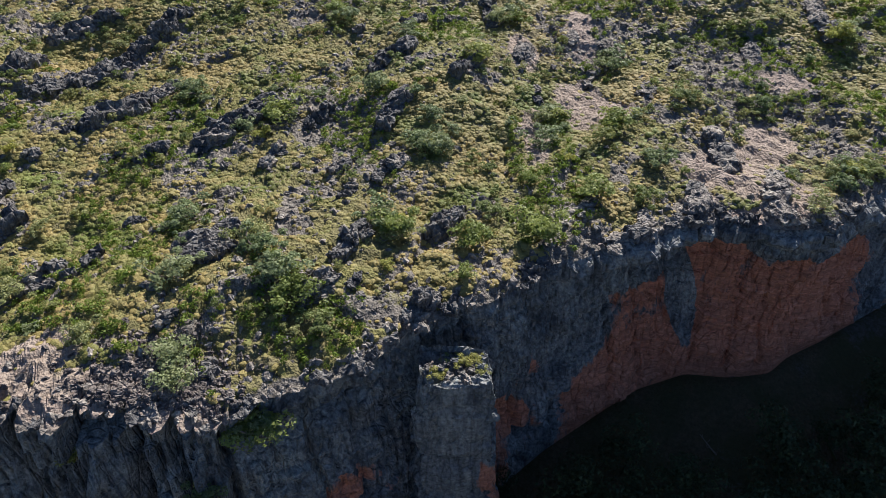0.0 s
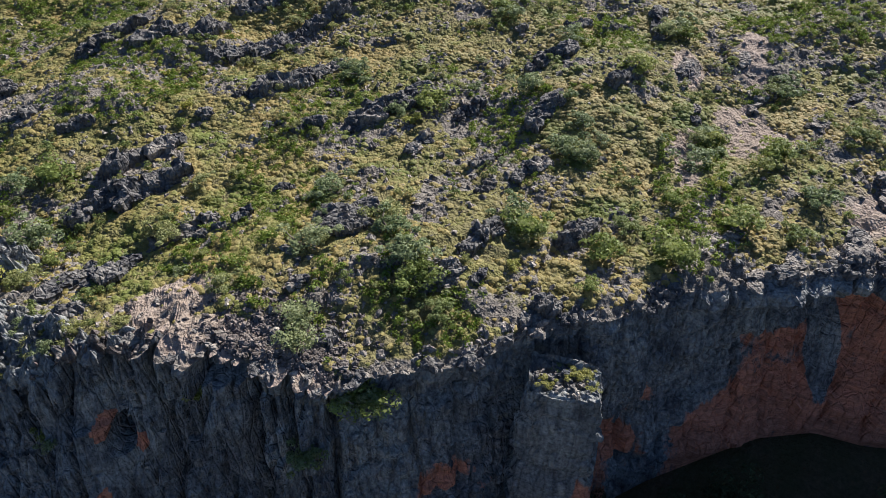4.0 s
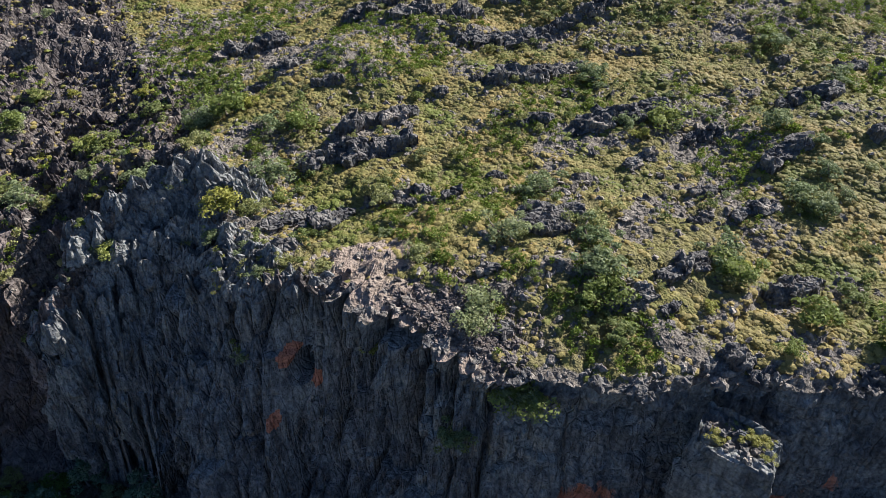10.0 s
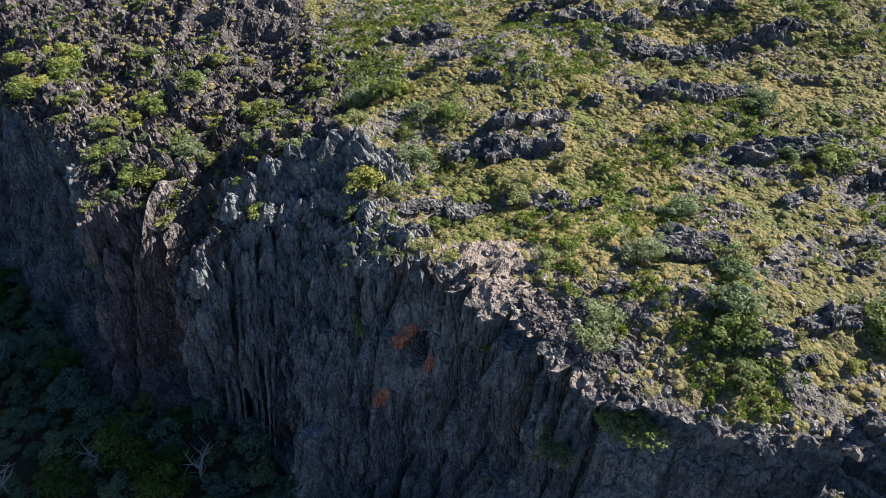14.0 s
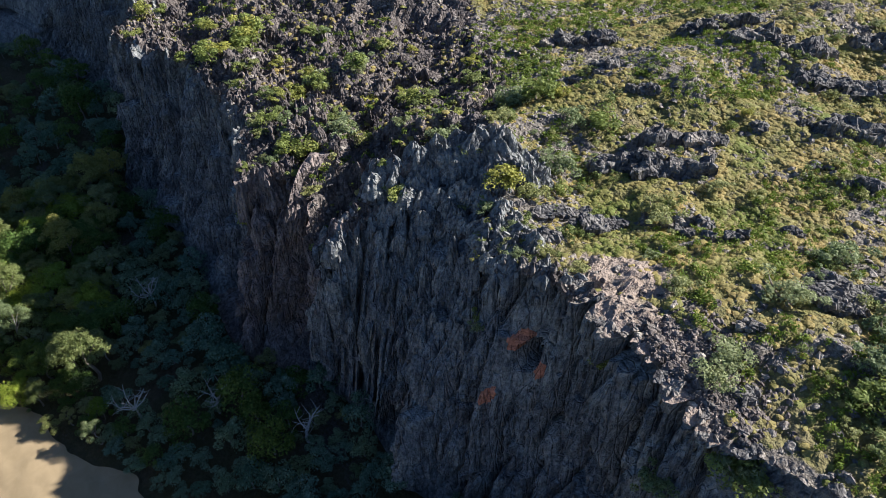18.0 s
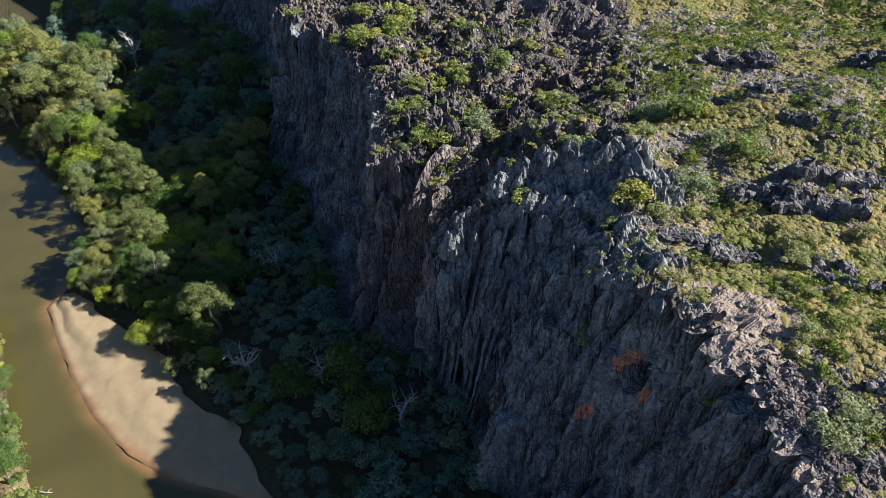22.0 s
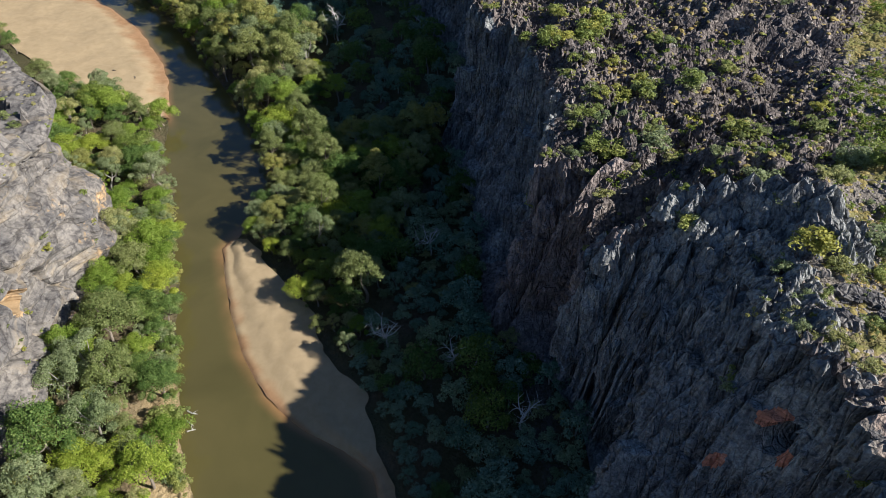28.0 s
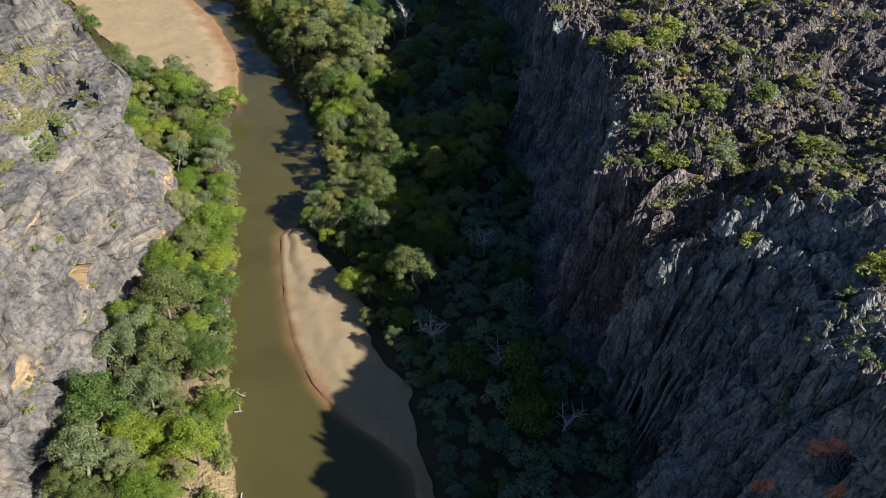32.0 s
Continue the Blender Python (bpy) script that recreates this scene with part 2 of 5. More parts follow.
def water_material():
    m, n, l, b = principled("murky_olive_river_water", 0.12, 0.5)
    p = coords(n, l)
    f = noise_node(n, l, p, 0.05, 4, 0.55, 0.6)
    deep = ramp(n, l, f, [(0.3, (0.074, 0.065, 0.021)), (0.7, (0.104, 0.088, 0.03))])
    shoal = ramp(n, l, f, [(0.3, (0.28, 0.15, 0.06)), (0.7, (0.36, 0.2, 0.085))])
    l.new(blend(n, l, attribute(n, "wet"), deep, shoal), b.inputs["Base Color"])
    bump(n, l, b, noise_node(n, l, p, 1.2, 3, 0.5), 0.05, 0.05)
    return m


SAND, WATER = sand_material(), water_material()


# ---------------------------------------------------------------- mesh helpers
def mesh_from(name, verts, faces, material, smooth=False, **attrs):
    me = bpy.data.meshes.new(name)
    me.from_pydata(np.asarray(verts, float).tolist(), [], faces if isinstance(faces, list) else np.asarray(faces).tolist())
    me.materials.append(material)
    if smooth:
        me.polygons.foreach_set("use_smooth", np.ones(len(me.polygons), bool))
    for key, values in attrs.items():
        a = me.attributes.new(key, "FLOAT", "POINT")
        a.data.foreach_set("value", np.asarray(values, np.float32).ravel())
    me.update()
    return me


def grid_faces(rows, cols, flip=False):
    i = np.arange(rows * cols).reshape(rows, cols)
    q = np.stack([i[:-1, :-1], i[:-1, 1:], i[1:, 1:], i[1:, :-1]], -1).reshape(-1, 4)
    return q[:, ::-1] if flip else q


def child(name, me, parent, label=""):
    ob = new(name, me)
    ob.parent = parent
    return tagged(ob, label)


def table(text):
    """Rows of a plan, written as 'a b c, a b c, ...'."""
    return np.array([[float(v) for v in row.split()] for row in text.split(",")])


def smooth_line(pts, every, blur):
    """A plan line, sampled evenly and rounded off."""
    d = np.r_[0, np.cumsum(np.hypot(*np.diff(pts[:, :2], axis=0).T))]
    s = np.arange(0, d[-1], every)
    out = np.stack([np.interp(s, d, pts[:, k]) for k in range(pts.shape[1])], 1)
    k = np.exp(-0.5 * (np.arange(-int(3 * blur / every), int(3 * blur / every) + 1) * every / blur) ** 2)
    k /= k.sum()
    pad = len(k) // 2
    big = np.pad(out, ((pad, pad), (0, 0)), mode="edge")
    return np.stack([np.convolve(big[:, c], k, "valid") for c in range(out.shape[1])], 1)


# ---------------------------------------------------------------- the plan: rims, cliff feet, river banks
# north rim: x y z, and the foot of the wall below it: x y z
RIM = table("""400 260 58 400 247 6, 200 185 54 200 172 8, 110 125 51 112 117 12, 73 95 50 75 95 13, 66 90 50 67 91 13, 62 85 50 62 87 13,
53 84 50 54 86 13, 45 87 50 46 87 13, 35 85 50 36 84 12, 26 82 50 28 79 11, 17 78 50 18 73 9, 13 75 50 14 70 8, 9.5 72.5 50 10 67 7,
7 69 50 7 64 6, -3.5 63.5 50 -4 58 5, -7 60 50 -7 55 5, -14 56 50 -13 50 5, -21 52.5 50 -20 46 5, -26 48.5 50 -25 43 5,
-32.4 47.1 51.3 -32 42 5, -38.6 47.3 52.5 -38 42 5, -44.4 47.7 52.8 -44 41 5, -54.4 46.6 52.8 -52 36 5""")
RIM2 = table("""-60.2 44.4 53 -56 32 5, -66.6 42.8 52.5 -59.5 28.5 5, -75 44 51 -64 26.5 5,
-83.5 44.9 50 -71 26.5 5, -87 40.5 50 -77 26.5 5, -89.8 35.7 49 -82 26 5, -91.3 31 47.5 -86 24.5 5, -93.5 28 44 -90 22.5 5, -97 27.5 37 -93.5 21 5, -100.5 27.6 33.5 -95.5 20 5, -103.2 28.6 43 -98 18 5,
-107.3 26 47 -102 13.5 5, -112.7 21.2 46.5 -107 9.5 5, -119 22 47 -113 9 5, -132.6 25 48 -128 9 5, -148 24 48 -143 8.5 5, -170 18 48 -166 6 5,
-187 8 48 -183 -1 5, -190.5 15 51 -188 5 8, -206 23 57 -204 8 13, -228 20 58 -227 2 14, -262 6 58 -262 -14 13, -312 -22 56 -312 -44 10, -420 -82 52 -420 -100 7, -1200 -450 48 -1200 -470 5""")
RIM = np.vstack([[[1500, 600, 60, 1500, 580, 6]], RIM, RIM2])
SOUTH_BANK = table("1500 60, 300 -24, 100 -36, -20 -42, -66 -46, -88 -54, -121 -63, -168 -79, -207 -92, -232 -97, -270 -120, -292 -140, -340 -185, -420 -240, -1200 -640")
NORTH_BANK = table("1500 100, 300 6, 0 -2, -60 -8, -74 -12, -79 -18, -84 -27, -92 -36, -104 -43, -118 -49, -139 -55.5, -146 -53, -155 -46, -186 -56, -221 -74, -271 -104, -294 -121, -340 -160, -420 -215, -1200 -610")
SOUTH_FOOT = table("1500 0, 300 -60, 60 -66, -20 -68, -58 -72, -71 -76, -88 -79, -105 -79, -127 -79, -140 -83, -150 -95, -165 -109, -185 -123, -220 -150, -300 -215, -420 -290, -1200 -700")


def along(line, x, col=1):
    order = np.argsort(line[:, 0])
    wander = 1.3 * fractal(np.asarray(x) * 0.09, 2.0, 0, 33, 3) if line is SOUTH_BANK else 0
    return np.interp(x, line[order, 0], line[order, col]) + wander


# ---------------------------------------------------------------- north wall
near = RIM[(RIM[:, 0] < 120) & (RIM[:, 0] > -310)]
line = smooth_line(near, 0.36, 0.9)
far_east, far_west = RIM[RIM[:, 0] >= 120], RIM[RIM[:, 0] <= -310]
line = np.vstack([smooth_line(np.vstack([far_east, line[:1]]), 25, 30), line[1:-1], smooth_line(np.vstack([line[-1:], far_west]), 25, 30)])
keep = np.r_[True, np.diff(line[:, 0]) < -0.01]
line = line[keep]
CX = line[:, 0]
COLS = len(CX)
run = np.r_[0, np.cumsum(np.hypot(np.diff(line[:, 0]), np.diff(line[:, 1])))]
karst_edge = step(-45, -75, CX)                      # how jagged the rim is
tangent = np.gradient(line[:, :2], axis=0)
tangent = np.stack([np.convolve(np.pad(tangent[:, k], 12, mode="edge"), np.ones(25) / 25, "valid") for k in (0, 1)], 1)
tangent /= np.linalg.norm(tangent, axis=1)[:, None]
outward = np.stack([-tangent[:, 1], tangent[:, 0]], 1)  # towards the river
RIM_X, RIM_Z = CX, line[:, 2] - 3.0 * karst_edge + karst_edge * (1.6 * ridged(run * 0.22, 0, 0, 5) - 0.4) + 0.5 * fractal(run * 0.35, 3, 0, 6)

WALL_ROWS = 150
v = np.linspace(0, 1, WALL_ROWS)[:, None]
red_part = step(12, 24, CX) * step(95, 75, CX)       # the overhung red wall in the east
banded = step(-35, -20, CX)                          # bedding shows in the east, flutes in the west
h = v ** (1.35 - 0.5 * step(-52, -62, CX) * step(-128, -112, CX))[None]
wx = line[None, :, 0] * (1 - h) + line[None, :, 3] * h
wy = line[None, :, 1] * (1 - h) + line[None, :, 4] * h
wz = RIM_Z[None] * (1 - v) + line[None, :, 5] * v
S = run[None] + 0 * v
warp = S + 1.2 * fractal(S * 0.1, wz * 0.08, 0, 17, 2)
def columns(w, z, seed, tall, slit):
    """Jointed rock columns: how far each block stands out, the slots between them and their rounded fronts."""
    n = np.floor(w)
    f = w - n
    up = np.floor(z / tall + 5 * lattice(n, n * 0, n * 0, seed))
    return lattice(n, up, n * 0, seed + 1), np.exp(-(np.minimum(f, 1 - f) / slit) ** 2), np.sqrt(np.clip(1 - (2 * f - 1) ** 2, 0, 1))


o1, s1, d1 = columns(warp * 0.17, wz, 401, 13.0, 0.085)
o2, s2, d2 = columns(warp * 0.43 + 0.4 * soft_noise(S * 0.05, wz * 0.1, 0, 404), wz, 402, 6.5, 0.17)
o3, s3, d3 = columns(warp * 0.95 + 0.5 * soft_noise(S * 0.08, wz * 0.15, 0, 406), wz, 405, 3.2, 0.2)
deep = 0.35 + 0.65 * step(-0.4, 0.3, soft_noise(S * 0.13, wz * 0.05, 0, 403))
flute = 2.2 * o1 - 3.6 * s1 * deep + 1.5 * d1 + 0.8 * o2 - 1.3 * s2 * deep + 0.5 * d2 + 0.4 * o3 - 0.55 * s3 + 0.2 * ridged(warp * 0.9, wz * 0.1, 0, 12, 2) + 1.0 * soft_noise(warp * 0.14, wz * 0.02, 0, 11) - 1.0
lump = 2.2 * fractal(S * 0.055, wz * 0.05, 0, 13, 3)
bed = 0.8 * fractal(S * 0.06, wz * 0.45 + 0.05 * S, 0, 14, 4) + 0.5 * fractal(S * 0.4, wz * 0.6, 0, 15, 3)
crack = -1.6 * step(0.86, 1.0, 1 - np.abs(soft_noise(S * 0.13, wz * 0.03, 0, 16)))
push = lump * 0.8 + flute * (1 - 0.75 * banded) + bed * (0.35 + 0.65 * banded) + crack * (1 - 0.5 * banded)
ledge_lip = 1.8 * step(0.0, 0.03, v) * step(0.16, 0.05, v)
push = push + red_part * (ledge_lip - 3.4 * step(0.05, 0.3, v) * step(0.95, 0.5, v))
# a niche with a red roof and a pale scar in the buttress
def spot(cx, cz, rx, rz):
    return np.clip(1 - ((wx - cx) / rx) ** 2 - ((wz - cz) / rz) ** 2, 0, 1)
niche = spot(-54.9, 38.8, 1.5, 2.9)
push = push * (1 - 0.75 * np.exp(-((wx + 55) / 7) ** 2 - ((wz - 37) / 9) ** 2))
push = push - 9.5 * niche ** 0.4 + 1.6 * spot(-60.5, 36, 2.4, 5)
def fold(cx, half):
    return np.exp(-((CX - cx) / half) ** 2)[None]
push = push - 5.0 * fold(-100.5, 2.6) * step(0.0, 0.12, v) * step(1, 0.75, v) + 3.0 * fold(-88, 4.5) * step(0.05, 0.3, v) \
    - 4.5 * fold(-104.6, 2.2) * step(0.0, 0.1, v) * step(1, 0.8, v) - 3.0 * fold(-79, 3.0) * step(0.05, 0.3, v) - 3.5 * fold(-124, 5) * step(0.05, 0.3, v) + 3.0 * fold(-69, 3) * step(0.1, 0.4, v) - 4.0 * fold(-140, 4) * step(0.05, 0.3, v)
edge_in = step(0, 0.02, v) * 0.4 + 0.6
push = push * edge_in * step(1.0, 0.9, v)
gap = step(-9, -4, CX) * step(10, 7, CX)             # the cleft behind the rock tower
push = push - 1.6 * gap
wx = wx + outward[None, :, 0] * push * step(0, 0.06, v)
wy = wy + outward[None, :, 1] * push
red_top = 0.2 + 0.1 * fractal(S * 0.12, 3.0, 0, 25, 3) + 0.12 * step(48, 30, wx) + 0.1 * step(56, 68, wx)
tongue = np.clip(1.3 - np.hypot((wx - 42.5 + 0.22 * (wz - 30)) / 2.6, (wz - 31) / 9.0), 0, 1)
stain = red_part * step(-0.07, 0.05, v - red_top) * (1.2 + 0.3 * fractal(S * 0.06, wz * 0.1, 0, 21, 3)) * (1 - 0.8 * step(0.1, 0.5, tongue)) * (1 - step(30, 24, wx) * step(0.75, 0.6, v))
stain = np.maximum(stain, banded * (1 - red_part) * step(0.28, 0.5, v) * (0.78 + 0.6 * fractal(S * 0.12, wz * 0.1, 0, 22, 3)))
stain = np.maximum(stain, 1.7 * (spot(-56.6, 41.2, 1.1, 1.9) > 0.1))
stain = np.maximum(stain, 1.7 * (spot(-53.0, 37.4, 1.2, 1.7) > 0.15))
stain = np.maximum(stain, 1.7 * (spot(-56.6, 31.2, 0.8, 1.7) > 0.1))
stain = np.maximum(stain, 0.62 * (1 - banded) * step(0.35, 0.6, fractal(S * 0.08, wz * 0.06, 0, 23, 3)))
WALL = np.stack([wx, wy, wz], -1)
north_cliff = tagged(new("cliff_wall_north", mesh_from("cliff_wall_north", WALL.reshape(-1, 3), grid_faces(WALL_ROWS, COLS, True), ROCK, stain=stain)),
                     "shaded fluted grey limestone gorge wall with red iron stains", "cliff", kind="structure")

north_cliff.data.materials.append(BROWN)
edge_x = wx + 4 * fractal(S * 0.06, wz * 0.08, 0, 24, 3)
brown = ((edge_x < -93) & (edge_x > -124))[:-1, :-1]
north_cliff.data.polygons.foreach_set("material_index", brown.astype(np.int32).ravel())


def buttress():
    """The sunlit rib of rock beside the cleft, running down the wall."""
    ridge = smooth_line(table("-109 31.5 48, -106 27.6 47, -103.8 24.8 43.5, -104.7 21.7 34, -105.4 18.5 23, -105.8 14.5 9"), 0.45, 1.2)
    k = np.linspace(0, 1, len(ridge))[:, None]
    u = np.linspace(-1, 1, 44)[None]
    east, west = np.clip(u, 0, 1), np.clip(-u, 0, 1)
    x = ridge[:, 0:1] - 0.9 * east - west * 5.0
    y = ridge[:, 1:2] + east * 8.0 - west * 1.0
    z = ridge[:, 2:3] - (east ** 0.85) * 2.0 - (west ** 0.8) * 16
    n = 0.9 * fractal(x * 0.25, y * 0.25, z * 0.12, 411, 4) + 0.6 * ridged(u * 3.0 + 0 * k, k * 5.0 + 0 * u, 0, 412, 3) + 0.5 * np.round(2 * soft_noise(u * 2.5 + 0 * k, k * 9 + 0 * u, 0, 413))
    x, z = x + 0.7 * n, z + 0.6 * n
    return child("buttress", mesh_from("buttress", np.stack([x, y, z], -1).reshape(-1, 3), grid_faces(len(ridge), 44), BROWN, stain=np.zeros(x.size) + 0.1), north_cliff)


buttress()

# ---------------------------------------------------------------- north plateau
RIM_Y = WALL[0, :, 1]
U = np.r_[np.arange(0, 40, 0.5), np.arange(40, 150, 0.75), np.geomspace(150, 2600, 22)]


def karst_mask(x, y):
    return step(-4, 6, 50 - (x + 70) * 0.55 - y + 5 * soft_noise(x * 0.06, y * 0.06, 0, 41)) * step(-62, -74, x)


def cleft(x, y):
    """The gully that lets the sun on to the rib."""
    return np.exp(-((x + 102.6 - 0.325 * (y - 27)) / 3.4) ** 4) * step(75, 55, y)


def plateau_shape(x, y, inland):
    """Height of the plateau, and how rocky and how bare it is."""
    z = 50.5 + 2.6 * np.exp(-((x + 48) / 13) ** 2) * step(45, 8, inland) - 5 * step(-92, -112, x) + 0.045 * np.minimum(inland, 160) + 2.6 * fractal(x * 0.03, y * 0.03, 0, 42, 3) * step(3, 25, inland)
    q = -0.83 * x + 0.55 * y + 9 * fractal(x * 0.03, y * 0.03, 0, 43, 4)
    p = (q / 13.0) % 1.0
    row = np.floor(q / 13.0)
    part = step(0.0, 0.5, soft_noise(row * 7.3, (0.55 * x + 0.83 * y) * 0.11, 0, 44))
    ledge = part * step(0.0, 0.16, p) * (1 - p) * (1.0 + 0.7 * soft_noise(x * 0.25, y * 0.25, 0, 53))
    rough = 0.4 * fractal(x * 0.45, y * 0.45, 0, 45, 4)
    karst = karst_mask(x, y)
    spikes = 1.5 * ridged((0.85 * x - 0.5 * y) * 0.33, (0.5 * x + 0.85 * y) * 0.2, 0, 46, 4) + 2.2 * fractal(x * 0.08, y * 0.08, 0, 47, 2)
    knob = 2.6 * np.exp(-(((x + 84) / 9) ** 2 + ((y - 53) / 8) ** 2)) + 1.0 * np.exp(-(((x + 90) / 7) ** 2 + ((y - 60) / 9) ** 2))
    z = z + (ledge + rough) * (1 - karst) + spikes * karst + knob
    gully = cleft(x, y)
    z = z - gully * np.clip(z - (33 + 0.66 * (y - 27)) - rough - 0.4 * spikes, 0, 40)
    rock = np.clip(part * (step(0.0, 0.03, p) * step(0.34, 0.12, p)) + 0.9 * step(0.2, 0.6, fractal(x * 0.07, y * 0.07, 0, 48, 4)), 0, 1)
    rock = np.maximum(rock, karst * (0.55 + 0.3 * soft_noise(x * 0.1, y * 0.1, 0, 51)))
    rock = np.maximum(rock, 0.95 * step(6, 1.5, inland + 4 * soft_noise(x * 0.12, y * 0.12, 0, 50)))
    slabs = 0 * x
    for bx, by, rx, ry in ((28, 123, 8, 8), (17, 112, 3, 10), (50, 99, 12, 10), (60, 112, 5, 5), (17, 140, 3, 7), (30, 150, 3, 12), (70, 130, 6, 4), (52, 88, 9, 3), (-40, 53, 8, 4.5), (-51, 55, 7, 6), (-44, 50, 9, 4.5), (-33, 49.5, 8, 4.5), (-36, 55, 6, 4)):
        e = ((x - bx) / rx) ** 2 + ((y - by) / ry) ** 2 + 0.6 * fractal(x * 0.15, y * 0.15, 0, 49, 3)
        slabs = np.maximum(slabs, step(1.1, 0.7, e))
    return z, rock, slabs, karst


px = np.repeat(CX[None], len(U), 0)
py = RIM_Y[None] + U[:, None]
inland = np.repeat(U[:, None], COLS, 1)
pz, rock, slabs, karst = plateau_shape(px, py, inland)
bowl = step(-78, -86, CX) * step(-104, -99, CX)         # the steep broken slope between prow and rib
fade = step(0, 4 + 5 * karst_edge[None] + 5 * bowl[None], inland)
pz = pz * fade + RIM_Z[None] * (1 - fade)
pz = pz + step(0, 0.8, inland) * step(14, 4, inland) * (0.22 * ridged(px * 0.35, py * 0.35, 0, 52, 3) + 0.25 * fractal(px * 0.9, py * 0.9, 0, 54, 2))
PZ = pz
north_plateau = tagged(new("ground_plateau_north", mesh_from("plateau_north", np.stack([px, py, pz], -1).reshape(-1, 3), grid_faces(len(U), COLS), PLATEAU,
                       rock=rock, bare=slabs * 0.9)), "stony limestone plateau with dry grass and bare pinkish slabs", "ground", kind="structure")
ids = north_plateau.data
ids.materials.append(KARST)
face_karst = (karst[:-1, :-1] > 0.45).astype(np.int32).ravel()
ids.polygons.foreach_set("material_index", face_karst)
ids.attributes.new("stain", "FLOAT", "POINT")


def plateau_z(x, y):
    """Height of the finished plateau at a place, and how far it is from the rim."""
    c = np.clip(np.searchsorted(-CX, -x), 1, COLS - 1)
    f = (CX[c - 1] - x) / (CX[c - 1] - CX[c])
    out = []
    for k, wgt in ((c - 1, 1 - f), (c, f)):
        u = y - RIM_Y[k]
        out.append((wgt, np.interp(u, U, PZ[:, k]), u))
    return sum(a * b for a, b, _ in out), sum(a * c for a, _, c in out)


# ---------------------------------------------------------------- valley floor, river and sand
FOOT = WALL[-1]
foot_order = np.argsort(FOOT[:, 0])


def foot_y(x):
    return np.interp(x, FOOT[foot_order, 0], FOOT[foot_order, 1])


def valley_z(x, y):
    nb, sb, nf, sf = along(NORTH_BANK, x), along(SOUTH_BANK, x), foot_y(x), along(SOUTH_FOOT, x)
    up_n = np.clip((y - nb) / np.maximum(nf - nb, 1), 0, 1.2)
    up_s = np.clip((sb - y) / np.maximum(sb - sf, 1), 0, 1.2)
    nfz = np.interp(x, FOOT[foot_order, 0], FOOT[foot_order, 2])
    bed = -1.4 * step(0, 4, np.minimum(nb - y, y - sb))
    z = bed + step(0, 0.12, up_n) * 0.6 + nfz * up_n ** 1.6 * 0.98 + step(0, 0.15, up_s) * 1.4 + 4.5 * up_s ** 1.4
    return z + 0.25 * fractal(x * 0.12, y * 0.12, 0, 61, 3) * step(0.02, 0.1, up_n + up_s)


k = np.linspace(0, 1, 150)[:, None]
step_c = slice(0, COLS, 2)
F = FOOT[step_c]
south_y = along(SOUTH_FOOT, F[:, 0])
gx = np.repeat(F[None, :, 0], 150, 0)
gy = F[None, :, 1] * (1 - k) + (south_y[None] - 6) * k
gz = valley_z(gx, gy)
gz[0] = F[:, 2] - 0.3
gy[0] += 0.8
bank_in = along(SOUTH_BANK, gx) - gy
sandy = step(-0.5, 0.5, bank_in) * step(14, 8, bank_in + 3 * soft_noise(gx * 0.15, gy * 0.15, 0, 64)) * step(-104, -92, gx)
valley = tagged(new("ground_valley", mesh_from("valley", np.stack([gx, gy, gz], -1).reshape(-1, 3), grid_faces(150, gx.shape[1], True), VALLEY, smooth=True,
                rock=np.clip(0.4 * fractal(gx * 0.1, gy * 0.1, 0, 62, 3), 0, 1), bare=sandy)), "brown leaf-littered floor of the gorge", "ground", kind="structure")

wxs = np.r_[np.geomspace(1400, 60, 20), np.arange(58, -330, -1.5), -np.geomspace(332, 1150, 20)]
kk = np.linspace(0, 1, 28)[:, None]
wn_, ws_ = along(NORTH_BANK, wxs)[None] + 1.2, along(SOUTH_BANK, wxs)[None] - 1.2
wyy = wn_ * (1 - kk) + ws_ * kk
wxx = wxs[None] + 0 * kk
near_bar = step(6.5, 0.5, (wn_ - wyy)) * step(-60, -72, wxx) * step(-160, -140, wxx) + step(5, 0.5, (wyy - ws_)) * step(-195, -208, wxx)
near_bar = np.clip(near_bar * (0.75 + 0.5 * fractal(wxx * 0.12, wyy * 0.12, 0, 63, 3)), 0, 1)
river = tagged(new("water_river", mesh_from("river", np.stack([wxx, wyy, 0 * wxx], -1).reshape(-1, 3), grid_faces(28, len(wxs), True), WATER, smooth=True, wet=near_bar)),
               "murky olive-green slow river with reddish shallows", "river", kind="structure")


def sand_bar(name, xs, y_water, y_land, height, label):
    """A low bank of sand: wet at the water's edge, domed towards the land."""
    q = np.linspace(0, 1, 40)[:, None]
    x = xs[None] + 0 * q
    wob = 0.9 * fractal(xs * 0.11, 4, 0, 71, 3)[None] * (1 - q) + 1.6 * fractal(xs * 0.13, 8, 0, 74, 3)[None] * q
    y = (y_water[None] * (1 - q) + y_land[None] * q) + wob
    span = np.minimum(1, np.abs(y_land - y_water) / 6)[None]
    z = np.maximum(valley_z(x, y) + 0.45, -0.25 + height * span * step(0, 0.5, q)) + 0.035 * fractal(x * 0.25, y * 0.25, 0, 72, 3)
    wet = step(0.2, 0.02, q + 0.08 * fractal(x * 0.2, y * 0.2, 0, 73, 2)) * span + (1 - span)
    flip = y_land.mean() > y_water.mean()
    me = mesh_from(name, np.stack([x, y, z], -1).reshape(-1, 3), grid_faces(40, len(xs), not flip), SAND, smooth=True, wet=np.clip(wet, 0, 1))
    return tagged(new(name, me), label, "sand bar", kind="structure")


